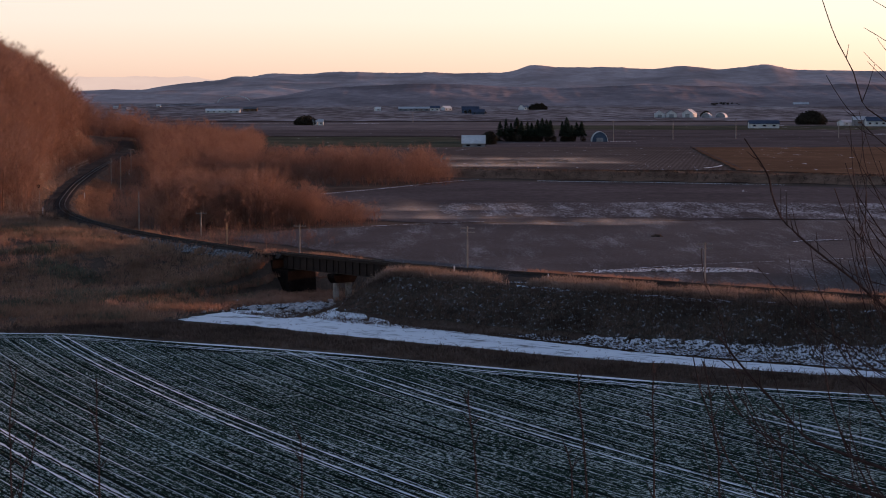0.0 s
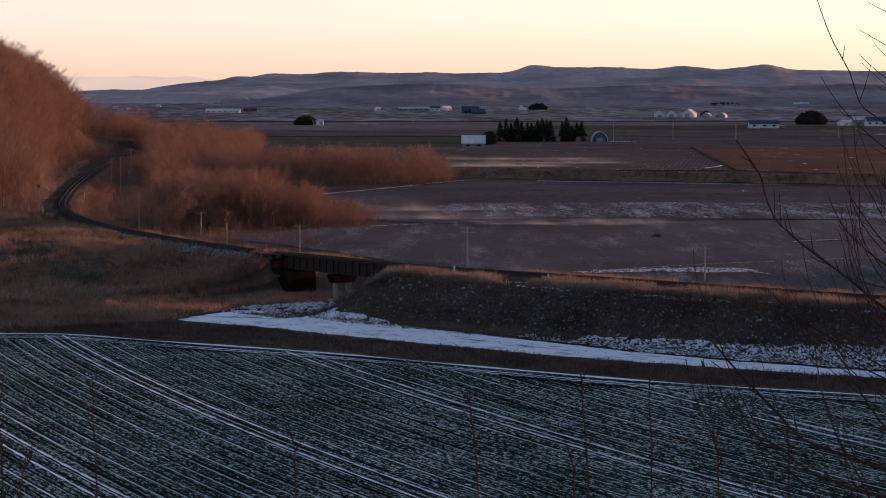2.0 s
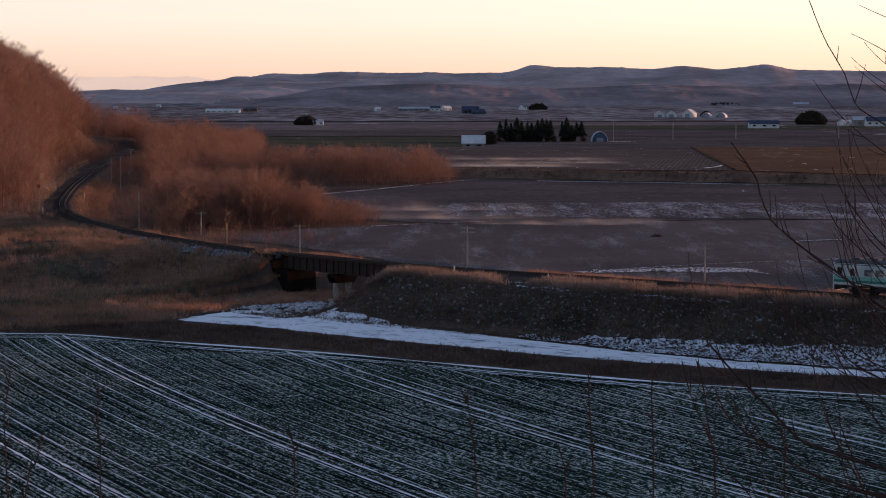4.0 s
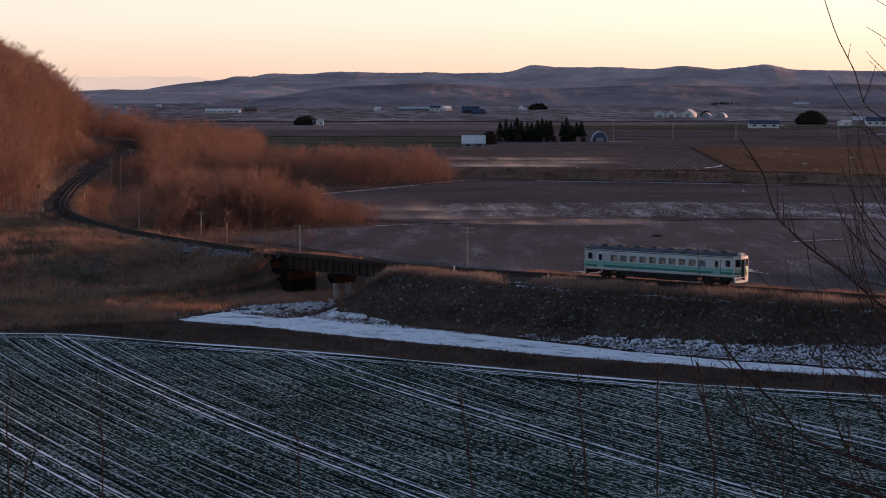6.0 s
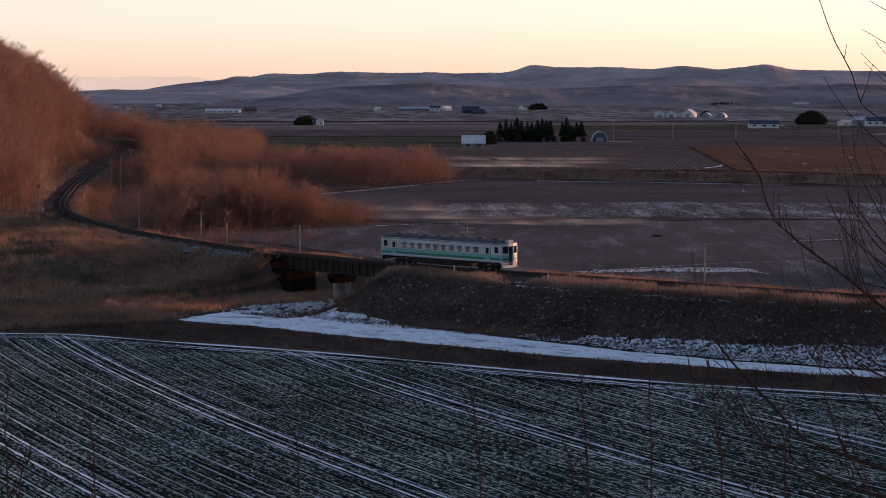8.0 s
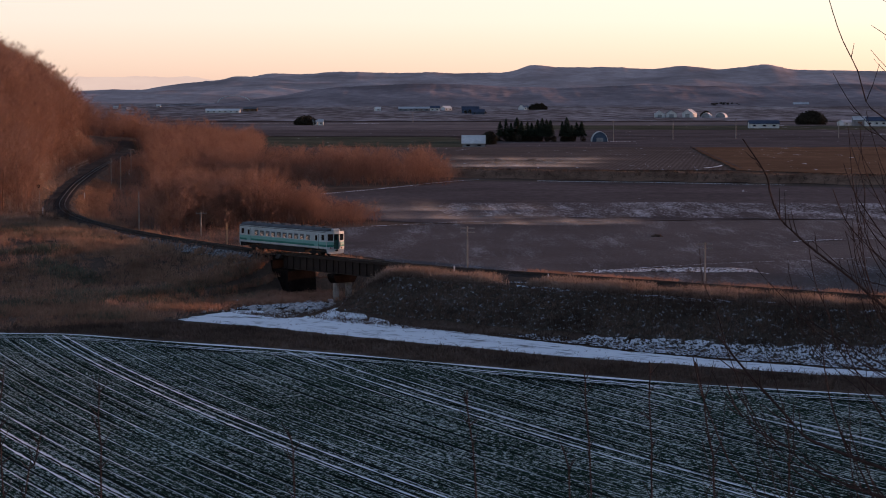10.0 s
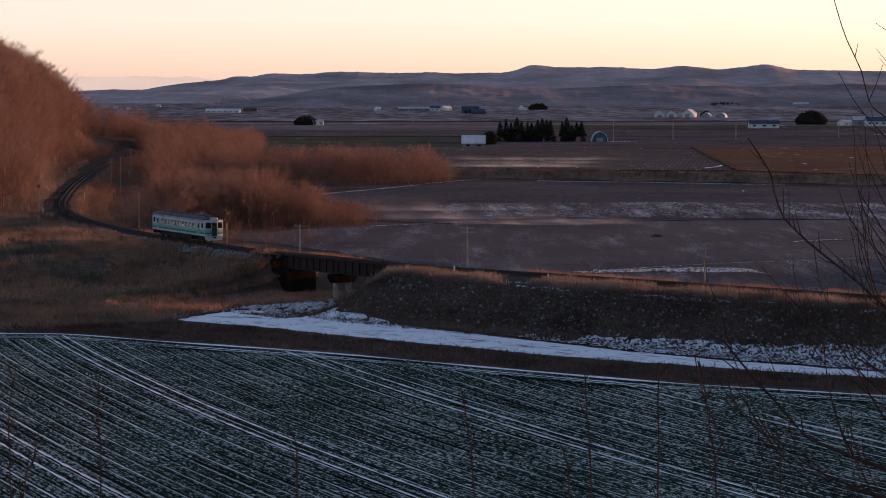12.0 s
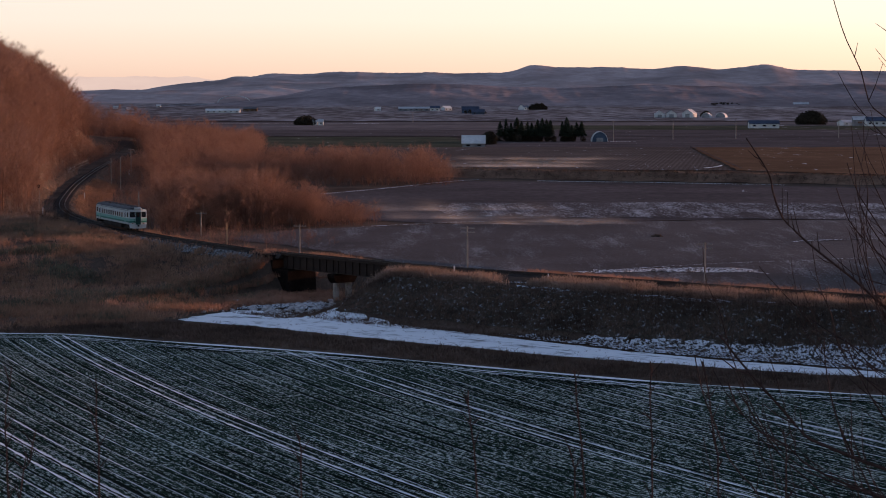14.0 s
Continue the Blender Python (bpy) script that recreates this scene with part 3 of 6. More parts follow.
def foothills():
    """A lower, darker wooded range before the hills."""
    xs = np.linspace(-420, 1150, 300)
    ys = np.linspace(3640, 4080, 34)
    X, Y = np.meshgrid(xs, ys)
    line = np.interp(xs, [-420, -310, -190, -60, 90, 220, 380, 560, 760, 900, 1150], [8, 24, 41, 48, 43, 38, 45, 41, 47, 40, 44])
    for _ in range(12):
        line[1:-1] = (line[:-2] + 2 * line[1:-1] + line[2:]) / 4
    line += np.array([1.0 * noise.noise(Vector((x / 8, 1.4, 6))) + 2.0 * noise.noise(Vector((x / 60, 7.4, 2))) for x in xs])
    t = (Y - 3660) / 330
    base = height(X.ravel(), Y.ravel()).reshape(X.shape)
    fold = np.array([noise.noise(Vector((x / 55, y / 90, 1.3))) + 0.6 * noise.noise(Vector((x / 17, y / 30, 4.3))) for x, y in zip(X.ravel(), Y.ravel())]).reshape(X.shape)
    rise = np.clip(t, 0, 1) ** 0.8
    Z = base + np.maximum(line[None, :] - base, -4) * rise + fold * 2.4 * np.clip(1 - np.abs(t - 0.5) * 2, 0, 1)
    Z = np.where(t < 0, base - 2, np.where(t > 1, Z - (t - 1) * 30, Z))
    n = len(xs)
    i = (np.arange(len(ys) - 1)[:, None] * n + np.arange(n - 1)[None, :]).ravel()
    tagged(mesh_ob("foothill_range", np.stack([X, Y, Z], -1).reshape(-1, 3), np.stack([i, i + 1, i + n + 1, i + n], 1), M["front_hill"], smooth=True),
           "wooded foothills with haze in their colour before the far hills", "hills", kind="structure")


foothills()


def cloud_bank():
    """A faint bank of cloud on the horizon behind the hills, a sheet that glows in its lit colour."""
    m = bpy.data.materials.new("horizon_cloud_glow")
    m.use_nodes = True
    nt = m.node_tree
    nt.nodes.clear()
    out, em = nt.nodes.new("ShaderNodeOutputMaterial"), nt.nodes.new("ShaderNodeEmission")
    nt.links.new(ramp(nt, noise_tex(nt, coords(nt, (1, 1, 3)), 0.008, 3), [(0.3, (0.76, 0.55, 0.49)), (0.7, (0.83, 0.62, 0.54))]), em.inputs[0])
    nt.links.new(em.outputs[0], out.inputs[0])
    xs = np.linspace(-1100, -430, 120)
    V, F = [], []
    for x in xs:
        fade = min(1, (x + 1100) / 60, (-430 - x) / 140)
        V += [(x, 4900, 0), (x, 4900, 30 + 38 * max(0, fade) ** 0.6 + 7 * noise.noise(Vector((x / 60, 1, 0))) + 3 * noise.noise(Vector((x / 17, 1, 5))))]
    F = [(2 * i, 2 * i + 2, 2 * i + 3, 2 * i + 1) for i in range(len(xs) - 1)]
    tagged(mesh_ob("backdrop", V, F, m), "faint bank of cloud low on the horizon", "cloud", kind="structure")


cloud_bank()


# ---------------------------------------------------------------- bare woods
def tree_arrays(seed, h, limbs=9, subs=4, twigs=4, spread=0.34, low=0.15):
    """Vertices and triangles of one leafless tree: bark part and twig part."""
    rng = random.Random(seed)
    bark_v, bark_f, tw_v, tw_f = [], [], [], []

    def tube(V, F, a, b, r0, r1):
        d = (b - a).normalized()
        s = d.orthogonal().normalized()
        t = d.cross(s)
        k = len(V)
        for c, r in ((a, r0), (b, r1)):
            for q in range(3):
                w = q * 2.0944
                V.append(c + (s * math.cos(w) + t * math.sin(w)) * r)
        for q in range(3):
            p = (q + 1) % 3
            F.append((k + q, k + p, k + 3 + p))
            F.append((k + q, k + 3 + p, k + 3 + q))

    def spike(V, F, a, b, r):
        d = (b - a).normalized()
        s = d.orthogonal().normalized() * r
        t = d.cross(s)
        k = len(V)
        V.extend((a + s, a - s * 0.5 + t * 0.87, a - s * 0.5 - t * 0.87, b))
        F.extend(((k, k + 1, k + 3), (k + 1, k + 2, k + 3), (k + 2, k, k + 3)))

    def sliver(V, F, a, b, r):
        s = (b - a).orthogonal().normalized() * r
        s.rotate(Matrix.Rotation(rng.uniform(0, 3.14), 3, (b - a).normalized()))
        k = len(V)
        V.extend((a + s, a - s, b))
        F.append((k, k + 1, k + 2))

    lean = Vector((rng.uniform(-0.06, 0.06), rng.uniform(-0.06, 0.06), 1))
    pts = [Vector((0, 0, -0.3)), lean * h * 0.3, lean * h * 0.6 + Vector((rng.uniform(-.1, .1), rng.uniform(-.1, .1), 0)) * h * 0.3, lean * h * 0.95]
    rr = [h * 0.011, h * 0.008, h * 0.005, h * 0.002]
    for j in range(3):
        tube(bark_v, bark_f, pts[j], pts[j + 1], rr[j], rr[j + 1])
    for i in range(limbs):
        q = low + (0.95 - low) * (i + rng.random()) / limbs
        j = min(2, int(q * 3))
        a = pts[j].lerp(pts[j + 1], q * 3 - j)
        az = rng.uniform(0, 6.283)
        ln = h * spread * (1.15 - 0.65 * q) * rng.uniform(0.7, 1.2)
        up = rng.uniform(0.5, 1.3)
        d = Vector((math.cos(az), math.sin(az), up)).normalized()
        b = a + d * ln
        tube(bark_v, bark_f, a, b, h * 0.0026 * (1.2 - q), h * 0.0012)
        for _ in range(subs):
            w = rng.uniform(0.25, 1.0)
            c = a.lerp(b, w)
            e = c + (d + Vector((rng.uniform(-1, 1), rng.uniform(-1, 1), rng.uniform(-0.2, 1.0))) * 0.8).normalized() * ln * rng.uniform(0.35, 0.7)
            spike(tw_v, tw_f, c, e, h * 0.0018)
            for _ in range(twigs):
                g = c.lerp(e, rng.uniform(0.2, 0.95))
                o = g + Vector((rng.uniform(-1, 1), rng.uniform(-1, 1), rng.uniform(-0.2, 1.2))).normalized() * ln * rng.uniform(0.18, 0.5)
                sliver(tw_v, tw_f, g, o, h * 0.002)
    return (np.array([tuple(v) for v in bark_v]), np.array(bark_f), np.array([tuple(v) for v in tw_v]), np.array(tw_f))


TREES = [tree_arrays(k, 10.0, 12, 5, 8, 0.42, 0.15) for k in range(7)]
WILLOWS = [tree_arrays(30 + k, 10.0, 13, 5, 8, 0.5, 0.0) for k in range(6)]
BUSHES = [tree_arrays(50 + k, 4.0, 10, 4, 3, 0.55, 0.02) for k in range(5)]


def scatter(name, kinds, places, material, label, category, which=(0, 2)):
    """Many plants joined in one sheet: places are rows of x, y, z, scale, turn."""
    vs, fs, k = [], [], 0
    for n, (x, y, z, sc, turn) in enumerate(places):
        arr = kinds[n % len(kinds)]
        c, s = math.cos(turn) * sc, math.sin(turn) * sc
        for w in which:
            v, f = arr[w], arr[w + 1]
            vs.append(np.column_stack([v[:, 0] * c - v[:, 1] * s + x, v[:, 0] * s + v[:, 1] * c + y, v[:, 2] * sc + z]))
            fs.append(f + k)
            k += len(v)
    if not vs:
        return None
    return tagged(mesh_ob(name, np.vstack(vs), np.vstack(fs), material), label, category, kind="stuff")


def inside(px, py, poly):
    c = np.zeros(len(px), bool)
    j = len(poly) - 1
    for i in range(len(poly)):
        (xi, yi), (xj, yj) = poly[i], poly[j]
        c ^= ((yi > py) != (yj > py)) & (px < (xj - xi) * (py - yi) / (yj - yi + 1e-9) + xi)
        j = i
    return c


def sow(poly, n, lo, hi, seed, off=0.0, power=1.0, keep=None):
    rng = np.random.RandomState(seed)
    p = np.array(poly)
    pts = np.empty((0, 2))
    while len(pts) < n:
        q = rng.uniform(p.min(0), p.max(0), (4 * n, 2))
        q = q[inside(q[:, 0], q[:, 1], poly)]
        if keep is not None:
            q = q[keep(q)]
        pts = np.vstack([pts, q])
    pts = pts[:n]
    z = height(pts[:, 0], pts[:, 1]) + off
    return np.column_stack([pts, z, lo + (hi - lo) * rng.random(n) ** power, rng.uniform(0, 6.283, n)])


def band_of(lo, hi, s_lo, s_hi, n, seed, size):
    """Trees strewn between two distances beside the track, beyond the bridge."""
    rng = np.random.RandomState(seed)
    rows = []
    for s, d in zip(rng.uniform(S_A + s_lo, min(S_A + s_hi, ARC[-1] - 2), n), rng.uniform(lo, hi, n)):
        x, y, a = on_track(s)
        rows.append((x - math.sin(a) * d, y + math.cos(a) * d, 0, rng.uniform(*size), rng.uniform(0, 6.283)))
    rows = np.array(rows)
    rows[:, 2] = height(rows[:, 0], rows[:, 1])
    return rows


HILLSIDE = [(-80, 440), (-66, 405), (-94, 400), (-120, 560), (-155, 720), (-200, 930), (-150, 930), (-142, 860), (-122, 702), (-104, 568), (-91, 483)]
off_rails = lambda q: np.abs(beside(q[:, 0], q[:, 1])[0]) > 5.5
scatter("hillside_wood", TREES, sow(HILLSIDE, 680, 0.8, 1.5, 1, keep=off_rails), M["twig"], "leafless wood on the steep hillside lit by low sun", "woodland")
scatter("hill_foot_wood", TREES, band_of(6.5, 22, 120, 470, 210, 37, (0.4, 0.9)), M["twig"], "young leafless trees at the foot of the wooded hill", "woodland")
WOOD_A = [(-54, 373), (-30, 379), (-14, 389), (-14, 404), (-24, 420), (-44, 432), (-60, 490), (-66, 590), (-58, 640), (-84, 1000), (-148, 1010), (-132, 900), (-116, 850), (-96, 702), (-77, 568), (-66, 483), (-58, 420)]
def tapered(places, edge, reach=18.0, least=0.3):
    """Lower growth towards the open side of a wood, given as (x, y) along its border."""
    e = np.array(edge, float)
    d = np.sqrt(((places[:, None, :2] - e[None]) ** 2).sum(2)).min(1)
    places[:, 3] *= least + (1 - least) * np.clip(d / reach, 0, 1)
    return places


OPEN_EDGE = [(-14, 389), (-14, 397), (-14, 404), (-20, 413), (-26, 421), (-35, 427), (-44, 432)]
scatter("riverside_wood", WILLOWS, tapered(sow(WOOD_A, 820, 0.62, 0.98, 2, keep=off_rails), OPEN_EDGE), M["twig"], "leafless riverside thicket with reddish twigs", "woodland")
scatter("riverside_thicket", WILLOWS, tapered(sow([(-50, 366), (-30, 379), (-14, 388), (-14, 404), (-24, 412), (-46, 400)], 170, 0.6, 0.95, 3, keep=off_rails), OPEN_EDGE), M["twig"], "leafless willow thicket at the field edge", "thicket")
WOOD_B = [(-60, 566), (-30, 564), (-4, 563), (2, 590), (-4, 625), (-40, 640), (-70, 655)]
scatter("far_stand", WILLOWS, sow(WOOD_B, 270, 0.6, 0.9, 4), M["twig"], "dense stand of bare trees by the stream", "woodland")


scatter("far_bend_wood", WILLOWS, sow([(-130, 885), (-165, 900), (-178, 1015), (-98, 1015), (-106, 900), (-116, 885)], 190, 0.85, 1.3, 40, keep=off_rails), M["twig"],
        "leafless wood where the track leaves the valley", "woodland")
scatter("hill_end_brush", BUSHES, band_of(4.6, 24, 330, 580, 330, 41, (0.6, 1.3)), M["twig"], "leafless brush between the track and the hill", "thicket")
scatter("curve_brush", BUSHES, band_of(-10, -4.2, 345, 450, 80, 39, (0.6, 1.15)), M["twig"], "leafless brush where the track leaves the curve", "thicket")
scatter("wood_undergrowth", BUSHES, sow([(-62, 369), (-30, 376.5), (-13, 386), (-11, 404), (-24, 416), (-30, 398), (-50, 388)], 330, 0.4, 0.95, 5, keep=off_rails), M["twig"],
        "dense leafless brush along the front of the riverside wood", "thicket")
scatter("stand_undergrowth", BUSHES, sow([(-62, 560), (-30, 558), (0, 558), (6, 590), (-4, 600), (-60, 590)], 260, 0.5, 1.1, 6), M["twig"],
        "dense brush at the foot of the stand of bare trees", "thicket")


# ---------------------------------------------------------------- railway
def sweep(prof, s0, s1, step, z0=0.0, shift=0.0):
    """A cross-section of (sideways, up) points drawn along the track."""
    V, F = [], []
    ss = np.linspace(s0, s1, max(2, int((s1 - s0) / step)))
    n = len(prof)
    for s in ss:
        x, y, a = on_track(s)
        nx, ny = -math.sin(a), math.cos(a)
        for q, r in prof:
            V.append((x + nx * (q + shift), y + ny * (q + shift), z0 + r))
    for i in range(len(ss) - 1):
        for j in range(n):
            k = (j + 1) % n
            F.append((i * n + j, i * n + k, (i + 1) * n + k, (i + 1) * n + j))
    F.append(tuple(range(n))[::-1])
    F.append(tuple(range((len(ss) - 1) * n, len(ss) * n)))
    return V, F


def railway():
    end = ARC[-1] - 5
    bed = [(-2.0, -0.75), (-1.55, -0.3), (-1.3, -0.22), (1.3, -0.22), (1.55, -0.3), (2.0, -0.75)]
    for a, b in ((2, S_B - 0.5), (S_A + 0.5, end)):
        V, F = sweep(bed, a, b, 2.5)
        tagged(mesh_ob("ballast_bed", V, F, M["ballast"]), "dark stone ballast bed of the single track", "ballast", kind="structure")
    rail = [(-0.07, -0.16), (-0.07, -0.14), (-0.015, -0.12), (-0.015, -0.04), (-0.035, -0.03), (-0.035, 0), (0.035, 0), (0.035, -0.03), (0.015, -0.04),
            (0.015, -0.12), (0.07, -0.14), (0.07, -0.16)]
    for side in (-0.5335, 0.5335):
        V, F = sweep(rail, 2, end, 2.5, 0, side)
        tagged(mesh_ob("rail", V, F, M["rail_steel"]), "worn steel rail of the single track", "rail", "rails", "structure")
    bm = box(bmesh.new(), (0, 0, -0.23), (0.22, 2.1, 0.14), 0.015)
    first = tagged(part("sleeper", bm, M["sleeper"], None), "dark wooden railway sleeper in ballast", "sleeper", "sleepers", "structure")
    s = S_B - 110
    x, y, a = on_track(s)
    first.matrix_basis = pose(x, y, 0, 0, 0, math.degrees(a))
    for k in range(1, 290):
        x, y, a = on_track(s + k * 0.68)
        copy_thing(first, pose(x, y, 0, 0, 0, math.degrees(a)))


railway()


def bridge():
    span = [S_B - 0.6, s_of(-13.6, 284.4), S_A + 0.6]
    x, y, a = on_track((S_A + S_B) / 2)
    br = thing("railway_bridge", pose(x, y, 0, 0, 0, math.degrees(a)), "dark rusty plate-girder railway bridge on concrete piers", "bridge")
    inv = br.matrix_basis.inverted()

    def local(V):
        return [tuple(inv @ Vector(v)) for v in V]

    for s0, s1 in zip(span[:-1], span[1:]):
        for side in (-1.05, 1.05):
            V, F = sweep([(-0.14, -2.1), (-0.14, -2.05), (-0.012, -2.03), (-0.012, -0.36), (-0.14, -0.34), (-0.14, -0.3), (0.14, -0.3), (0.14, -0.34),
                          (0.012, -0.36), (0.012, -2.03), (0.14, -2.05), (0.14, -2.1)], s0 + 0.06, s1 - 0.06, 1.5, 0, side)
            g = mesh_ob("girder", local(V), F, M["rust_steel"], br)
            for s in np.arange(s0 + 0.5, s1 - 0.3, 1.5):
                px, py, pa = on_track(s)
                o = 0.08 if side > 0 else -0.08
                bm = box(bmesh.new(), (0, 0, -1.2), (0.03, 0.13, 1.66))
                st = part("stiffener", bm, M["rust_steel"], g)
                st.matrix_basis = inv @ pose(px - math.sin(pa) * (side + o), py + math.cos(pa) * (side + o), 0, 0, 0, math.degrees(pa))
        V, F = sweep([(-1.5, -0.29), (-1.5, -0.2), (1.5, -0.2), (1.5, -0.29)], s0, s1, 1.5)
        mesh_ob("deck", local(V), F, M["sleeper"], br)
    # walkway rail on the camera's side
    for s0, s1, nm in ((S_B - 0.6, S_A + 0.6, "kerb_beam"),):
        V, F = sweep([(-0.06, -0.2), (-0.06, 0.02), (0.06, 0.02), (0.06, -0.2)], s0, s1, 1.5, 0, 1.4)
        mesh_ob(nm, local(V), F, M["rust_steel"], br)
    # pier and abutments
    px, py, pa = on_track(span[1])
    m = inv @ pose(px, py, 0, 0, 0, math.degrees(pa))
    bm = bmesh.new()
    extrude(bm, [(-1.9, -2.12), (-1.9, -2.6), (-1.5, -3.3), (1.5, -3.3), (1.9, -2.6), (1.9, -2.12)], "x", -0.75, 0.75)
    o = part("pier_cap", bm, M["near_black_concrete"], br, "near-black concrete pier cap")
    o.matrix_basis = m
    for q in (-1.05, 1.05):
        o = part("pier_shaft", rod(bmesh.new(), (0, q, -3.28), (0, q, -6.4), 0.4, 0.46, 20), M["sun_pale_concrete"], br, "round concrete pier shaft, paled as if sunlit")
        o.matrix_basis = m
    for s, sg in ((S_B - 0.9, -1), (S_A - 1.6, 1)):
        px, py, pa = on_track(s)
        m = inv @ pose(px, py, 0, 0, 0, math.degrees(pa))
        bm = bmesh.new()
        extrude(bm, [(-0.6 * sg, -2.15), (-1.0 * sg, -6.5), (6.5 * sg, -6.5), (6.5 * sg, -0.3), (3.0 * sg, -0.3), (3.0 * sg, -2.15)], "y", -2.3, 2.3)
        o = part("abutment", bm, M["near_black_concrete"], br)
        o.matrix_basis = m


bridge()


# ---------------------------------------------------------------- the railcar
def side_line(y, z0, z1, x0, x1, t=0.012):
    """A thin raised band on the car's side."""
    sg = 1 if y > 0 else -1
    return box(bmesh.new(), ((x0 + x1) / 2, y + sg * t / 2, (z0 + z1) / 2), (x1 - x0, t, z1 - z0))


def railcar():
    car = thing("railcar", Matrix(), "white diesel railcar with green bands and a dark roof", "train")
    W2, L2 = 1.44, 10.4
    # body shell: floor, side walls with real window openings, shoulders and ends
    WIN = [-6.15 + 1.37 * k for k in range(10)]
    bm = bmesh.new()
    box(bm, (0, 0, 1.13), (2 * L2, 2 * W2 - 0.16, 0.1))
    for sg in (-1, 1):
        extrude(bm, [(sg * W2, 1.16), (sg * W2, 2.1), (sg * (W2 - 0.08), 2.1), (sg * (W2 - 0.08), 1.05), (sg * (W2 - 0.06), 1.05)], "x", -L2, L2)
        extrude(bm, [(sg * W2, 2.84), (sg * W2, 3.28), (sg * (W2 - 0.1), 3.44), (sg * (W2 - 0.18), 3.44), (sg * (W2 - 0.08), 2.84)], "x", -L2, L2)
        edges = [-L2] + [v for x in WIN for v in (x - 0.49, x + 0.49)] + [L2]
        for a, b in zip(edges[::2], edges[1::2]):
            box(bm, ((a + b) / 2, sg * (W2 - 0.04), 2.47), (b - a, 0.08, 0.74))
    for e in (-1, 1):
        box(bm, (e * (L2 - 0.04), 0, 2.25), (0.08, 2 * W2 - 0.16, 2.3))
        box(bm, (e * (L2 - 1.7), 0, 2.25), (0.06, 2 * W2 - 0.16, 2.3))
    body = part("body", bm, M["white_paint"], car)
    part("ceiling", box(bmesh.new(), (0, 0, 3.38), (2 * L2 - 0.2, 2 * W2 - 0.4, 0.04)), M["lining"], car)
    for x in WIN:
        for y in (-0.86, 0.86):
            part("seat", extrude(bmesh.new(), [(-0.5, 1.18), (0.5, 1.18), (0.5, 1.6), (0.1, 1.6), (0.06, 2.2), (-0.06, 2.2), (-0.1, 1.6), (-0.5, 1.6)], "y", y - 0.46, y + 0.46), M["seat"], car).location = (x + 0.68, 0, 0)
    rp = [(W2 * math.cos(q) * 0.97, 3.4 + 0.42 * math.sin(q)) for q in np.linspace(0, math.pi, 13)]
    part("roof", extrude(bmesh.new(), rp, "x", -L2 + 0.12, L2 - 0.12), M["roof_grey"], car, "dark sooty roof")
    for sg in (-1, 1):
        y = sg * (W2 + 0.003)
        part("pale_band", side_line(y, 1.62, 2.02, -L2 + 0.1, L2 - 0.1), M["pale_green"], body)
        part("green_band", side_line(y, 1.36, 1.62, -L2 + 0.1, L2 - 0.1, 0.014), M["green_paint"], body)
        part("gutter", side_line(y, 3.26, 3.33, -L2 + 0.2, L2 - 0.2, 0.05), M["roof_dark"], body)
        # windows
        for x in WIN:
            bm = bmesh.new()
            for dz in (-0.35, 0.35):
                box(bm, (x, sg * (W2 + 0.002), 2.47 + dz), (0.98, 0.03, 0.04))
            for dx in (-0.47, 0.47):
                box(bm, (x + dx, sg * (W2 + 0.002), 2.47), (0.04, 0.03, 0.66))
            w = part("window", bm, M["wall_grey"], car, "aluminium-framed window")
            p = part("pane", box(bmesh.new(), (x, sg * (W2 - 0.03), 2.47), (0.98, 0.01, 0.74)), M["pane"], w)
            p.visible_shadow = False
        for x in (-8.1, 8.1):
            d = part("door", box(bmesh.new(), (x, sg * (W2 + 0.004), 2.05), (1.0, 0.03, 1.95), 0.01), M["white_paint"], car)
            part("door_pane", box(bmesh.new(), (x, sg * (W2 + 0.022), 2.48), (0.5, 0.012, 0.72)), M["glass"], d)
            part("door_band", box(bmesh.new(), (x, sg * (W2 + 0.021), 1.69), (1.0, 0.012, 0.66)), M["pale_green"], d)
            part("door_seam", box(bmesh.new(), (x - 0.52, sg * (W2 + 0.012), 2.05), (0.035, 0.03, 1.95)), M["under"], d)
        for x in (-9.6, 9.6):
            part("cab_window", box(bmesh.new(), (x, sg * (W2 + 0.008), 2.6), (0.62, 0.025, 0.72), 0.01), M["glass"], car)
    for e in (-1, 1):
        x = e * L2
        def nose(name, pts, z0, z1, mat, label="", parent=car):
            """An upright piece of the raked cab end, its outline given as (forwards, sideways)."""
            return part(name, extrude(bmesh.new(), [(x + e * a, b) for a, b in pts], "z", z0, z1), M[mat], parent, label)
        part("bulkhead", box(bmesh.new(), (x + e * 0.01, 0, 2.2), (0.05, 2.8, 2.4)), M["white_paint"], car)
        for sg in (-1, 1):
            pn = nose("front_panel", [(0, sg * 1.43), (0.06, sg * 1.43), (0.34, sg * 0.46), (0, sg * 0.46)], 1.06, 2.2, "white_paint")
            nose("band", [(0.03, sg * 1.436), (0.07, sg * 1.436), (0.35, sg * 0.47), (0.3, sg * 0.47)], 1.36, 1.62, "green_paint", "", pn)
            nose("pale_band", [(0.03, sg * 1.436), (0.07, sg * 1.436), (0.35, sg * 0.47), (0.3, sg * 0.47)], 1.624, 2.02, "pale_green", "", pn)
            nose("windscreen", [(0, sg * 1.3), (0.075, sg * 1.3), (0.3, sg * 0.52), (0, sg * 0.52)], 2.2, 3.06, "glass")
            nose("outer_pillar", [(0, sg * 1.43), (0.06, sg * 1.43), (0.098, sg * 1.3), (0, sg * 1.3)], 2.2, 3.06, "white_paint")
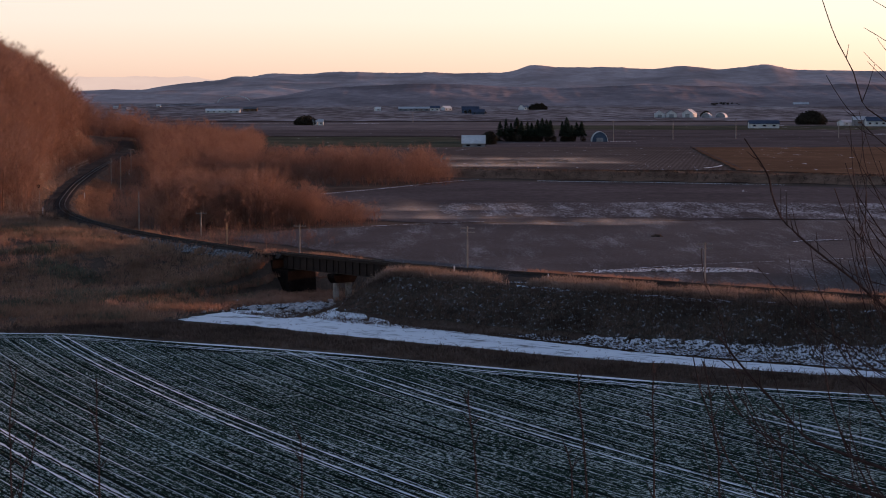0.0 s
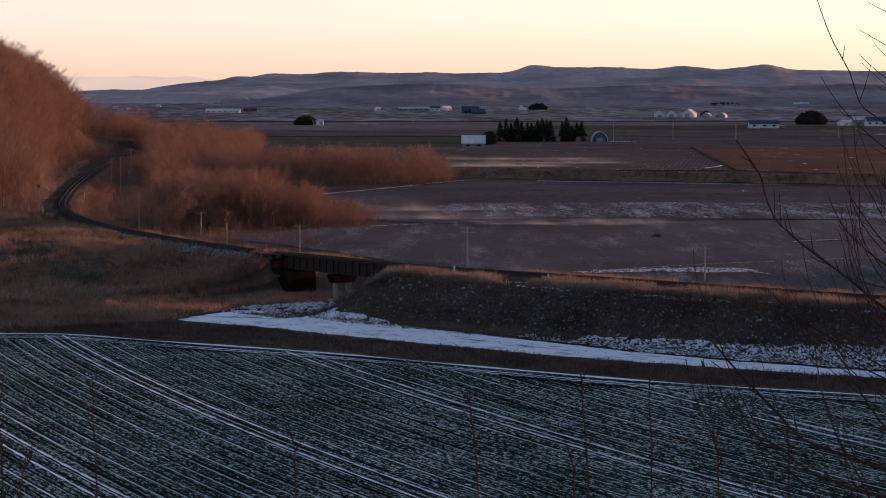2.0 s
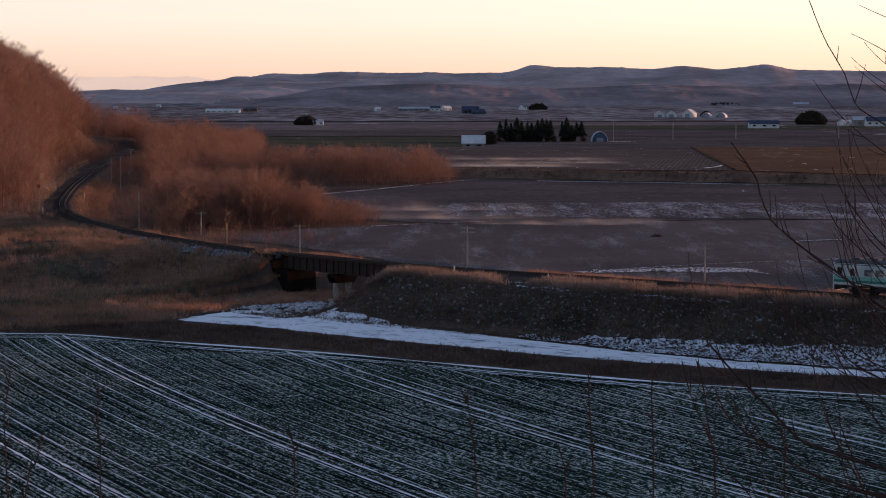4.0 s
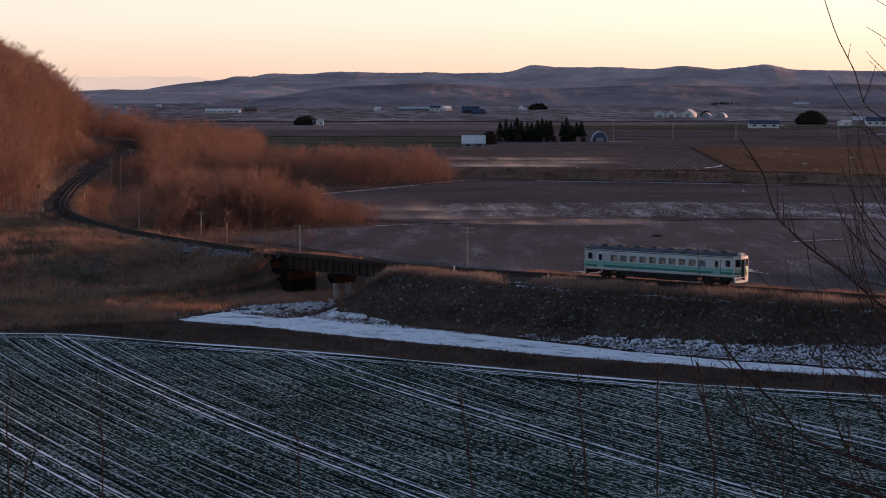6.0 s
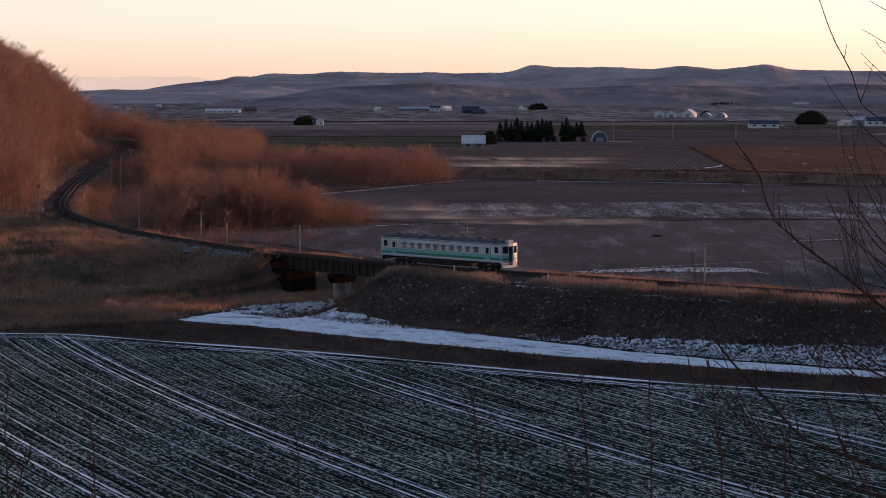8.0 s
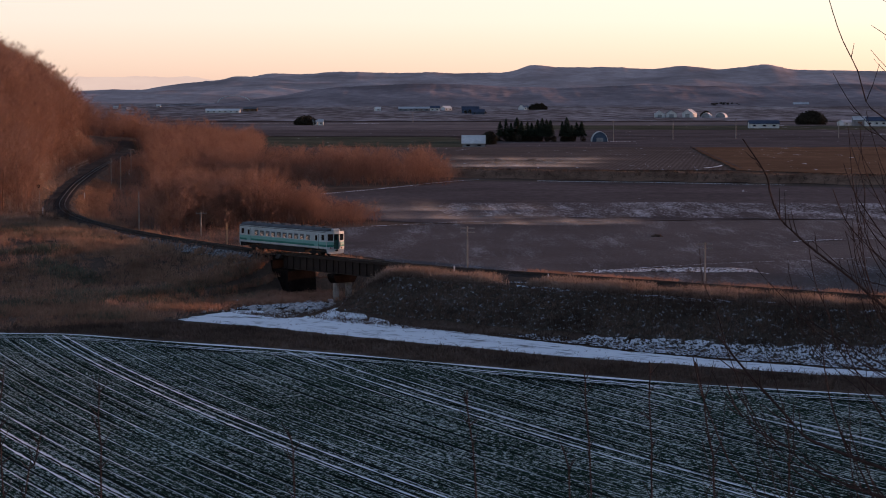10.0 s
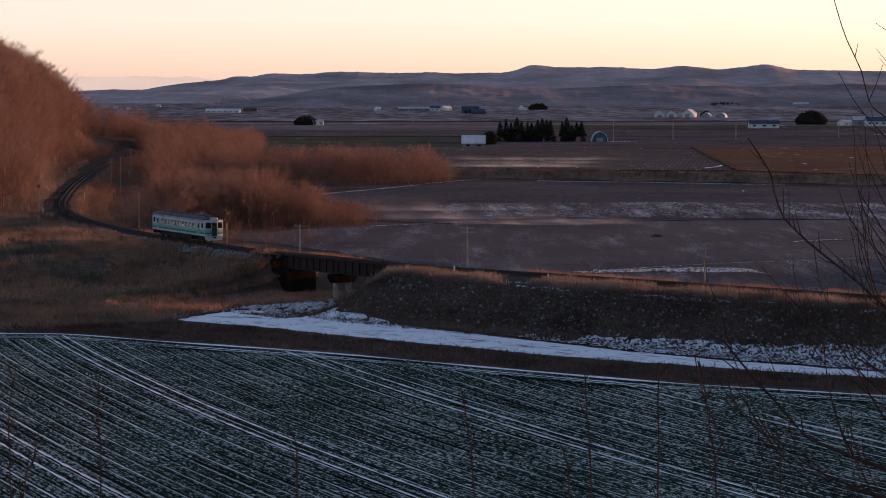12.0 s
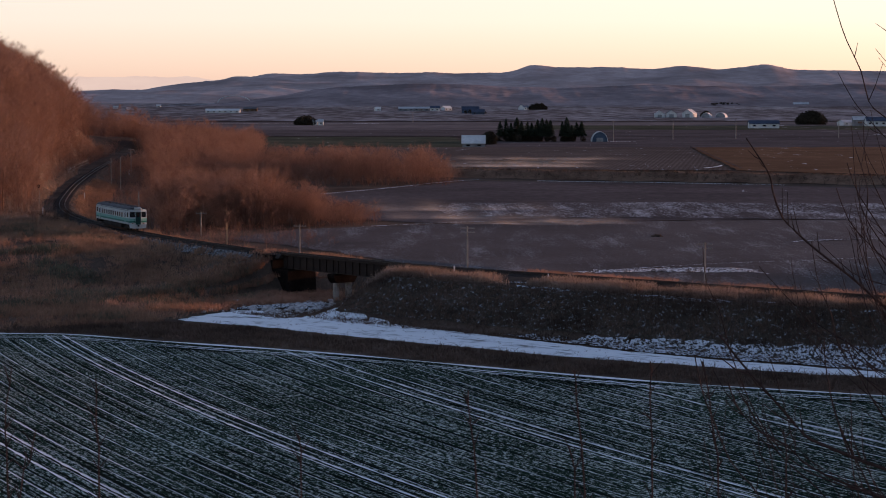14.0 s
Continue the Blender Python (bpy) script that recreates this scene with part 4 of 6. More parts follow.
            nose("inner_pillar", [(0, sg * 0.52), (0.32, sg * 0.52), (0.34, sg * 0.46), (0, sg * 0.46)], 2.2, 3.06, "white_paint")
            y = sg * 0.9
            part("tail_lamp", rod(bmesh.new(), (x + e * 0.15, y, 1.22), (x + e * 0.25, y, 1.22), 0.1, 0.09, 12), M["red_lens"], car)
            part("grab_rail", rod(bmesh.new(), (x + e * 0.36, sg * 0.62, 1.2), (x + e * 0.36, sg * 0.62, 2.0), 0.018, 0.018, 6), M["rail_steel"], car)
        nose("brow", [(-0.1, -1.4), (0.05, -1.4), (0.34, -0.46), (0.34, 0.46), (0.05, 1.4), (-0.1, 1.4)], 3.06, 3.42, "white_paint", "white brow over the windscreens")
        lb = part("headlamp_box", box(bmesh.new(), (x + e * 0.02, 0, 3.58), (0.5, 1.15, 0.34), 0.08), M["white_paint"], car)
        for y in (-0.34, 0.34):
            part("headlamp", rod(bmesh.new(), (x + e * 0.2, y, 3.58), (x + e * 0.31, y, 3.58), 0.13, 0.12, 14), M["lamp_glass"], lb)
        g = part("end_door", box(bmesh.new(), (x + e * 0.1, 0, 2.03), (0.07, 0.9, 2.0), 0.015), M["dark_green"], car)
        part("end_door_pane", box(bmesh.new(), (x + e * 0.14, 0, 2.6), (0.012, 0.5, 0.72)), M["glass"], g)
        bm = bmesh.new()
        extrude(bm, [(-1.38, 1.06), (-1.3, 0.5), (-0.7, 0.42), (0.7, 0.42), (1.3, 0.5), (1.38, 1.06)], "x", min(x - 0.1 * e, x + 0.12 * e), max(x - 0.1 * e, x + 0.12 * e))
        part("apron", bm, M["white_paint"], car, "white apron with snow guard below the cab")
        part("apron_backing", box(bmesh.new(), (x - e * 0.2, 0, 0.78), (0.24, 2.74, 0.54), 0.02), M["under"], car)
        bm = rod(bmesh.new(), (x + e * 0.05, 0, 0.88), (x + e * 0.42, 0, 0.88), 0.1, 0.12, 10)
        box(bm, (x + e * 0.42, 0, 0.88), (0.16, 0.3, 0.26), 0.03)
        part("coupler", bm, M["under"], car)
    # roof gear
    for k, x in enumerate((-8.4, -6.0, -3.6, -1.2, 1.2, 3.6, 6.0, 8.2)):
        part("roof_vent", box(bmesh.new(), (x, 0, 3.86), (0.85, 0.95, 0.2), 0.05), M["roof_grey"], car)
    part("exhaust_stack", rod(bmesh.new(), (4.8, 0.5, 3.6), (4.8, 0.5, 4.08), 0.09, 0.08, 10), M["under"], car)
    # underframe gear
    for i, (x, ln, z, y) in enumerate(((-4.2, 2.2, 0.66, 0.75), (-1.2, 3.0, 0.62, 0.7), (2.2, 2.6, 0.66, 0.72), (4.6, 1.4, 0.7, 0.7), (0.6, 3.6, 0.6, -0.7), (-3.6, 2.6, 0.66, -0.72), (3.9, 2.0, 0.68, -0.72))):
        part("equipment_box", box(bmesh.new(), (x, y, z), (ln, 1.2, 0.62), 0.04), M["under"], car)
    for sg in (-1, 1):
        part("side_skirt", box(bmesh.new(), (0, sg * 1.2, 0.76), (10.6, 0.16, 0.58), 0.03), M["under"], car)
        for x in (-9.4, 9.4):
            part("side_skirt", box(bmesh.new(), (x, sg * 1.2, 0.85), (1.2, 0.14, 0.4), 0.03), M["under"], car)
    part("frame_beam", box(bmesh.new(), (0, 0, 0.97), (19.6, 2.4, 0.14), 0.02), M["under"], car)
    wheels = []
    for bx in (-7.2, 7.2):
        bog = new("bogie")
        bog.parent = car
        bog.location = (bx, 0, 0)
        bm = bmesh.new()
        for y in (-0.98, 0.98):
            extrude(bm, [(-1.5, 0.55), (-1.3, 0.35), (1.3, 0.35), (1.5, 0.55), (0.6, 0.72), (-0.6, 0.72)], "y", y - 0.07, y + 0.07)
        box(bm, (0, 0, 0.6), (0.5, 2.0, 0.24), 0.03)
        part("bogie_frame", bm, M["under"], bog)
        for wx in (-1.05, 1.05):
            bm = bmesh.new()
            rod(bm, (0, -0.75, 0), (0, 0.75, 0), 0.07, 0.07, 10)
            for y in (-0.5335, 0.5335):
                sg = 1 if y > 0 else -1
                rod(bm, (0, y - 0.06, 0), (0, y + 0.06, 0), 0.43, 0.43, 24)
                rod(bm, (0, y - sg * 0.09, 0), (0, y - sg * 0.06, 0), 0.455, 0.44, 24)
                box(bm, (0.2, y + sg * 0.062, 0), (0.3, 0.012, 0.06))
            w = part("wheelset", bm, M["under"], bog)
            w.location = (wx, 0, 0.43)
            wheels.append((w, wx))
    return car, wheels


CAR, WHEELS = railcar()
S_REF, SPEED = s_of(19, 253.2) + 8.0, 16.3     # metres along the track at 7 s, metres a second


def car_s(t):
    """It runs in a little faster and settles to an even pace by 7 s."""
    return S_REF + SPEED * (t - 7.0) - 0.4 * max(0.0, 7.6 - t) ** 1.5 / (1 + 0.25 * max(0.0, 7.6 - t))



# ---------------------------------------------------------------- grass, reeds and scrub
def tuft_arrays(seed, blades=10, spread=0.6, width=0.036, lean=0.6):
    """One clump of dry blades, one unit high."""
    rng = random.Random(seed)
    V, F = [], []
    for _ in range(blades):
        a, r = rng.uniform(0, 6.283), spread * math.sqrt(rng.random())
        x, y = r * math.cos(a), r * math.sin(a)
        w = rng.uniform(0, 6.283)
        h = rng.uniform(0.45, 1.0)
        dx, dy = rng.uniform(-lean, lean) * h, rng.uniform(-lean, lean) * h
        c, s = math.cos(w) * width, math.sin(w) * width
        k = len(V)
        V += [(x - c, y - s, -0.05), (x + c, y + s, -0.05), (x + dx * 0.45 + c * 0.7, y + dy * 0.45 + s * 0.7, h * 0.6),
              (x + dx * 0.45 - c * 0.7, y + dy * 0.45 - s * 0.7, h * 0.6), (x + dx, y + dy, h)]
        F += [(k, k + 1, k + 2), (k, k + 2, k + 3), (k + 3, k + 2, k + 4)]
    return np.array(V), np.array(F)


TUFTS = [tuft_arrays(k) for k in range(8)]
LOWTUFTS = [tuft_arrays(20 + k, 9, 0.9, 0.048, 1.0) for k in range(6)]


def band(lo, hi, s_lo, s_hi, n, seed, size=(0.5, 1.2), clump=None):
    """Plants strewn between two distances beside the track, over a stretch of it."""
    rng = np.random.RandomState(seed)
    out = []
    while len(out) < n:
        s, d = rng.uniform(s_lo, s_hi), rng.uniform(lo, hi)
        x, y, a = on_track(s)
        px, py = x - math.sin(a) * d, y + math.cos(a) * d
        if clump and noise.noise(Vector((px / clump, py / clump, seed))) < rng.uniform(-0.35, 0.3):
            continue
        out.append((px, py, 0, rng.uniform(*size), rng.uniform(0, 6.283)))
    out = np.array(out)
    out[:, 2] = height(out[:, 0], out[:, 1])
    return out


def patchy(size, seed, cut=0.0):
    return lambda q: np.array([noise.noise(Vector((x / size, y / size, seed))) > cut for x, y in q])


def ground_cover():
    put = lambda n, k, p, m, l: scatter(n, k, p, M[m], l, "dry grass", (0,))
    put("crest_grass", TUFTS, band(2.8, 8.2, S_B - 95, S_B - 1, 5200, 11, (0.4, 1.25), 6.0), "reed", "tall tan dead grass along the embankment crest")
    put("trackside_grass", TUFTS, band(-7.0, -2.6, S_B - 95, S_B, 2200, 12, (0.3, 0.9), 4.0), "reed", "dry grass behind the track")
    put("slope_weeds", LOWTUFTS, band(9.0, 18.0, S_B - 90, S_B - 1, 4600, 13, (0.3, 0.75)), "weed", "dark matted weeds on the shaded embankment slope")
    put("slope_foot_weeds", LOWTUFTS, band(16.0, 23.0, S_B - 46, S_B + 2, 1500, 38, (0.25, 0.6)), "weed", "dead weeds along the foot of the embankment")
    put("ditch_weeds", LOWTUFTS, sow([(-50, 238.5), (-40, 237.5), (-28, 231), (-10, 219.8), (7, 207), (22, 196.8), (40, 188.5), (60, 177), (62, 184), (42, 198),
                                     (25.5, 206.5), (12, 214.5), (1, 224), (-12, 234), (-22, 243), (-32, 249), (-50, 247)], 4400, 0.3, 0.75, 14),
        "weed", "strip of dark dead weeds between field and farm track")
    flat = [(-62, 241), (-50, 240), (-33, 250), (-31, 258), (-26, 272), (-22, 287), (-30, 296), (-47, 320), (-62, 355), (-80, 390), (-90, 380), (-75, 300)]
    put("river_flat_weeds", LOWTUFTS, sow(flat, 3600, 0.4, 1.0, 15), "russet", "tangled russet weeds on the river flat")
    put("river_flat_grass", TUFTS, sow(flat, 4800, 0.4, 1.2, 16, keep=patchy(9, 3.3, -0.08)), "grass", "russet dead grass on the river flat")
    put("river_flat_sedge", LOWTUFTS, sow(flat, 2600, 0.5, 1.2, 17, keep=patchy(11, 7.7, 0.12)), "sedge", "dull green sedge patches on the river flat")
    put("bank_reeds", TUFTS, sow([(-33, 262), (-28, 272), (-24, 284), (-26, 294), (-18, 286), (-18, 278), (-24, 275)], 1300, 0.4, 1.1, 18),
        "russet", "russet reeds on the river bank by the bridge")
    put("behind_bridge_reeds", TUFTS, sow([(-26, 312), (-8, 283), (-2, 290), (-18, 318)], 700, 0.3, 0.9, 19), "grass", "sunlit reeds behind the bridge")
    put("stream_reeds", TUFTS, band(-5.0, 12.0, S_B + 9, S_A + 8, 1200, 30, (0.3, 0.9)), "russet", "russet reeds along the stream below the bridge")
    put("abutment_reeds", TUFTS, band(-4.0, 10.0, S_A - 6, S_A + 5, 900, 32, (0.3, 0.9)), "russet", "russet grass round the far abutment")
    put("left_bank_grass", TUFTS, band(2.6, 14.0, S_A + 2, S_A + 120, 3000, 20, (0.4, 1.2), 3.0), "grass", "dead grass on the curve's bank")
    put("hill_foot_grass", TUFTS, band(4.0, 16.0, S_A + 95, S_A + 330, 2600, 21, (0.6, 1.6), 8.0), "reed", "tan grass at the foot of the wooded hill")
    put("wood_edge_grass", TUFTS, band(-9.0, -2.8, S_A + 4, S_A + 300, 2200, 22, (0.5, 1.3), 6.0), "grass", "dry grass at the wood's edge along the track")
    put("field_margin_weeds", LOWTUFTS, band(-20, -6, S_B - 70, S_B - 6, 2400, 27, (0.3, 0.8), 6.0), "russet", "rough dark weeds along the field margin")
    scatter("margin_scrub", BUSHES, band(-24, -12, S_B - 62, S_B - 22, 40, 28, (0.18, 0.36)), M["bark"], "low dark scrub along the field margin", "scrub")
    scatter("flat_scrub", BUSHES, sow(flat, 170, 0.25, 0.6, 23, keep=patchy(8, 1.1, 0.0)), M["twig"], "low leafless scrub on the river flat", "scrub")
    scatter("slope_scrub", BUSHES, band(8.5, 16, S_B - 82, S_B - 2, 150, 24, (0.2, 0.42)), M["bark"], "low dark scrub on the embankment", "scrub")
    scatter("hill_foot_scrub", BUSHES, band(5, 24, S_A + 85, S_A + 520, 520, 25, (0.5, 1.2)), M["twig"], "leafless scrub at the hill's foot", "scrub")
    scatter("wood_edge_scrub", BUSHES, np.vstack([band(-27, -4.5, S_A + 34, S_A + 340, 1500, 26, (0.22, 0.6)), band(-16, -4.5, S_A + 300, S_A + 560, 160, 36, (0.5, 1.2))]), M["twig"], "leafless scrub along the wood's edge", "scrub")


ground_cover()
scatter("bank_brush", BUSHES, band(9.3, 14, S_B - 95, S_B - 46, 210, 33, (0.32, 0.68)), M["bark"], "dark tangled brush along the embankment shoulder", "scrub")
# a dense patch of small dark bushes beside the curve
scatter("dark_brush_mound", BUSHES, sow([(-72, 379), (-66, 378), (-66, 383), (-72, 384)], 46, 0.3, 0.5, 34), M["bark"], "low dark mound of small bushes beside the curve", "scrub")
scatter("track_tufts", LOWTUFTS, sow(ROAD_NEAR[1:-1] + ROAD_FAR[-2:1:-1], 260, 0.12, 0.3, 35), M["weed"], "scattered dead weeds poking through the track's snow", "dry grass", (0,))


def snow_line(pts, width, label, lift=0.2, name="snow_strip", mat="snow", category="snow"):
    p = spline(pts, 1.5)
    t = np.gradient(p, axis=0)
    t /= np.linalg.norm(t, axis=1)[:, None]
    nrm = np.stack([-t[:, 1], t[:, 0]], 1)
    k = np.arange(len(p))
    w = width * (0.6 + 0.4 * np.sin(k * 0.43) * np.sin(k * 0.17 + 1))[:, None]
    a, b = p - nrm * w, p + nrm * w
    q = np.vstack([a, b])
    V = np.column_stack([q, height(q[:, 0], q[:, 1]) + lift])
    n = len(p)
    return tagged(mesh_ob(name, V, [(j, j + n, j + n + 1, j + 1) for j in range(n - 1)], M[mat]), label, category, kind="structure")


M["foot_snow"] = snowy_soil("weeds_half_covered_by_snow", (0.05, 0.04, 0.032), (0.1, 0.08, 0.065), 0.8, None, 4.0, 0.3, (1, 0.5, 1))
for pts, w in (([(-90, 996), (-20, 1004), (60, 1034), (118, 1042), (300, 1044)], 3.0), ([(-420, 1424), (0, 1422), (450, 1402)], 4.0), ([(-430, 1712), (0, 1722), (500, 1692)], 5.0),
               ([(-520, 2310), (0, 2330), (600, 2300)], 8.0), ([(-600, 2620), (100, 2600), (700, 2640)], 9.0), ([(-700, 3400), (0, 3430), (800, 3380)], 16.0), ([(96, 690), (106, 850), (117, 1030)], 0.8)):
    snow_line(pts, w * 0.6, "dark weedy ditch between fields", 0.5, "field_ditch", "soil_dark", "ditch")
for pts, w in (([(-420, 2120), (-200, 2140), (-60, 2110)], 3.0), ([(-640, 3600), (-300, 3560), (-150, 3620)], 14.0), ([(250, 2560), (360, 2580), (420, 2540)], 4.0), ([(-500, 2900), (-300, 2880), (-220, 2910)], 6.0),
               ([(300, 1500), (360, 1510), (400, 1490)], 3.0), ([(10, 1096), (16, 1098), (22, 1096)], 2.0), ([(96, 1250), (104, 1252), (112, 1250)], 1.2), ([(84, 690), (90, 705), (94, 722)], 0.9)):
    snow_line(pts, w, "pale strip of snow on the far plain", 0.6)


def along(d, a, b):
    out = []
    for s in np.linspace(a, b, 6):
        x, y, h = on_track(s)
        out.append((x - math.sin(h) * d, y + math.cos(h) * d))
    return out


put_edge = [(x, y) for x, y in EDGE if -60 < x < 70]
snow_line([(x - 0.3, y - 0.9) for x, y in put_edge], 0.6, "line of snow along the crop field's edge", 0.22)
snow_line([(x - 0.5, y - 3.4) for x, y in put_edge], 0.22, "line of snow on the field's headland", 0.2)
snow_line([(x - 0.5, y - 4.6) for x, y in put_edge], 0.16, "line of snow on the field's headland", 0.2)
for dy, x0, x1, w in ((2.1, -38, -22, 0.3), (2.3, -12, 4, 0.35), (2.6, 12, 40, 0.25), (5.6, -50, -36, 0.25), (6.0, -30, -4, 0.3), (6.6, 4, 24, 0.35), (5.8, 30, 55, 0.25)):
    snow_line([(x, float(edge_y(x)) - dy) for x in np.linspace(x0, x1, 7)], w, "dark furrow along the field's headland", 0.21, "headland_furrow", "furrow", "furrow")
scatter("foot_weeds", LOWTUFTS, sow([(4, 235), (18.5, 222), (29, 213), (42.3, 204.5), (62, 190), (64, 197), (42.3, 212), (29, 220.5), (18.5, 229)], 900, 0.2, 0.5, 29), M["weed"],
        "dark weeds poking through the snow", "dry grass", (0,))
snow_line([(-14.6, 383.4), (-7, 389), (-1.5, 393.7), (8, 399)], 0.6, "strip of snow along a field edge", mat="foot_snow")
snow_line([(-29, 513), (-15, 545), (0, 585), (10, 603)], 1.2, "strip of snow along a field edge", mat="foot_snow")
snow_line([(26, 594), (60, 580), (90, 566)], 0.9, "thin snow along the foot of the dyke")
snow_line([(24, 288), (31, 293), (40, 298.6), (51.8, 303.5), (62, 309), (75, 312)], 0.32, "thin snow in a farm lane", mat="foot_snow")
snow_line([(56, 343), (66, 349), (82, 351)], 0.7, "snow drift on the field", mat="foot_snow")
snow_line(along(9.0, S_B - 36, S_B - 28), 0.55, "snow lying on the embankment bench", 0.12, mat="foot_snow")
snow_line(along(9.1, S_B - 58, S_B - 44), 0.5, "snow lying on the embankment bench", 0.12, mat="foot_snow")
snow_line(along(9.0, S_B - 88, S_B - 74), 0.6, "snow lying on the embankment bench", 0.12, mat="foot_snow")
snow_line(along(6.4, S_B - 34, S_B - 22), 0.4, "snow lying on the embankment bench", 0.12, mat="foot_snow")
snow_line(along(7.2, S_B - 72, S_B - 60), 0.45, "snow lying on the embankment bench", 0.12, mat="foot_snow")
snow_line(along(4.6, S_B - 52, S_B - 40), 0.3, "snow lying beside the ballast", 0.12, mat="foot_snow")
patch("snowy_slope_foot", [(6, 237), (18.5, 229), (29, 220.5), (42.3, 212), (64, 197)], [(7, 235.2), (18.5, 222), (29, 213), (42.3, 204.5), (62, 190)], M["foot_snow"],
      "snow caught in weeds at the foot of the slope", "snow", 0.12, 90, 14, 0.6, 1.2)
M["slope_snow"] = snowy_soil("weedy_slope_with_flecks_of_snow", (0.06, 0.05, 0.038), (0.12, 0.09, 0.07), 0.36, None, 3.4, 0.2, (1, 0.5, 1), 0.12, 0.55)
patch("snow_flecked_slope", along(9.2, S_B - 90, S_B - 9), along(18.5, S_B - 90, S_B - 9), M["slope_snow"], "weedy embankment slope flecked with snow", "bank", 0.1, 120, 16, 0.2, 2)
M["shoulder_frost"] = snowy_soil("frosted_shoulder_earth", (0.045, 0.037, 0.033), (0.09, 0.073, 0.062), 0.62, None, 5.0, 0.3, (1, 0.5, 1), 0.16, 0.4)
patch("frosted_shoulder", along(2.2, S_A + 6, S_A + 70), along(3.7, S_A + 6, S_A + 70), M["shoulder_frost"], "frost and thin snow on the shoulder of the track bed", "snow", 0.1, 120, 8, 0.3, 1.4)
patch("lane_snow", [(17, 284), (24, 288.5), (31, 291), (40, 291)], [(17.5, 282.5), (25, 283.5), (33, 284.5), (43, 282)], M["foot_snow"], "broken snow where the farm lane meets the track", "snow", 0.14, 60, 14, 0.9, 1.6)
patch("river_bank_snow", [(-27, 276), (-22, 281), (-15, 277)], [(-26, 270), (-20, 272), (-14, 268)], M["foot_snow"], "snowy weeds on the river bank", "snow", 0.15, 40, 12, 0.6, 1.3)


def dyke():
    """Grassy flood bank across the plain."""
    p = spline([(-6, 640), (20, 622), (60, 604), (112, 580), (170, 552)], 3)
    t = np.gradient(p, axis=0)
    t /= np.linalg.norm(t, axis=1)[:, None]
    nrm = np.stack([-t[:, 1], t[:, 0]], 1)
    prof = [(-9, 0.0), (-4.0, 1.1), (-2.0, 2.0), (3, 2.2), (9, 0.4), (14, 0)]
    V = np.vstack([np.column_stack([p + nrm * q, np.full(len(p), PLAIN + 0.1 + z) + 0.12 * np.sin(np.arange(len(p)) * 0.9 + q)]) for q, z in prof])
    n = len(p)
    F = [(r * n + j, r * n + j + 1, (r + 1) * n + j + 1, (r + 1) * n + j) for r in range(len(prof) - 1) for j in range(n - 1)]
    tagged(mesh_ob("flood_bank", V, F, M["grass"], smooth=True), "low flood bank of brown dead grass", "bank", kind="structure")
    rng = np.random.RandomState(31)
    k = rng.randint(0, n, 1600)
    q = rng.uniform(-5, 12, 1600)
    xy = p[k] + nrm[k] * q[:, None] + rng.uniform(-1.5, 1.5, (1600, 2))
    z = PLAIN + np.interp(q, [a for a, _ in prof], [b for _, b in prof])
    # scrub in dark bark colour gives the bank's foot its shade
    k2, q2 = rng.randint(0, n, 260), rng.uniform(-11, -6, 260)
    xy2 = p[k2] + nrm[k2] * q2[:, None]
    scatter("flood_bank_shade_scrub", BUSHES, np.column_stack([xy2, np.full(260, PLAIN), rng.uniform(0.3, 0.55, 260), rng.uniform(0, 6, 260)]), M["bark"], "leafless scrub, dark as the shade along the foot of the flood bank", "scrub")
    scatter("flood_bank_grass", TUFTS, np.column_stack([xy, z, rng.uniform(0.5, 1.3, 1600), rng.uniform(0, 6, 1600)]), M["weed"], "dead grass on the flood bank", "dry grass", (0,))


dyke()


# ---------------------------------------------------------------- single trees
def bare_tree(x, y, h, seed, label, bark="bark"):
    z = float(height([x], [y])[0])
    t = thing("bare_tree", pose(x, y, z), label, "tree")
    a = tree_arrays(seed, h, 11, 5, 5, 0.36, 0.2)
    part("bole", rod(bmesh.new(), (0, 0, -0.3), (0.02 * h, 0, h * 0.6), h * 0.02, h * 0.009, 8), M[bark], t)
    mesh_ob("limbs", a[0], a[1], M[bark], t)
    mesh_ob("crown", a[2], a[3], M["twig"], t)


bare_tree(-31.4, 311, 5.6, 301, "slender bare tree with a pale trunk beside the track", "pale_bark")
bare_tree(-34.6, 318, 2.6, 302, "small bare sapling beside the track", "pale_bark")


def conifer_mesh(seed, h):
    rng = random.Random(seed)
    bm = bmesh.new()
    for k in range(230):
        q = (k / 230) ** 0.85
        z = h * (0.06 + 0.92 * q)
        r = h * 0.3 * (1 - q) ** 0.75 + 0.15
        a = rng.uniform(0, 6.283)
        rr = r * rng.uniform(0.75, 1.15)
        d = Vector((math.cos(a), math.sin(a), 0))
        s = Vector((-d.y, d.x, 0)) * h * 0.07 * rng.uniform(0.7, 1.4) * (1.3 - q)
        p0 = Vector((0, 0, z + 0.1 * h * (1 - q) * 0.4))
        tip = d * rr + Vector((0, 0, z - 0.05 * h * (1 - q)))
        mid = p0.lerp(tip, 0.55)
        v = [bm.verts.new(c) for c in (p0, mid + s, tip, mid - s, mid + Vector((0, 0, h * 0.02)))]
        for f in ((0, 1, 4), (1, 2, 4), (2, 3, 4), (3, 0, 4)):
            bm.faces.new([v[i] for i in f])
    return bm


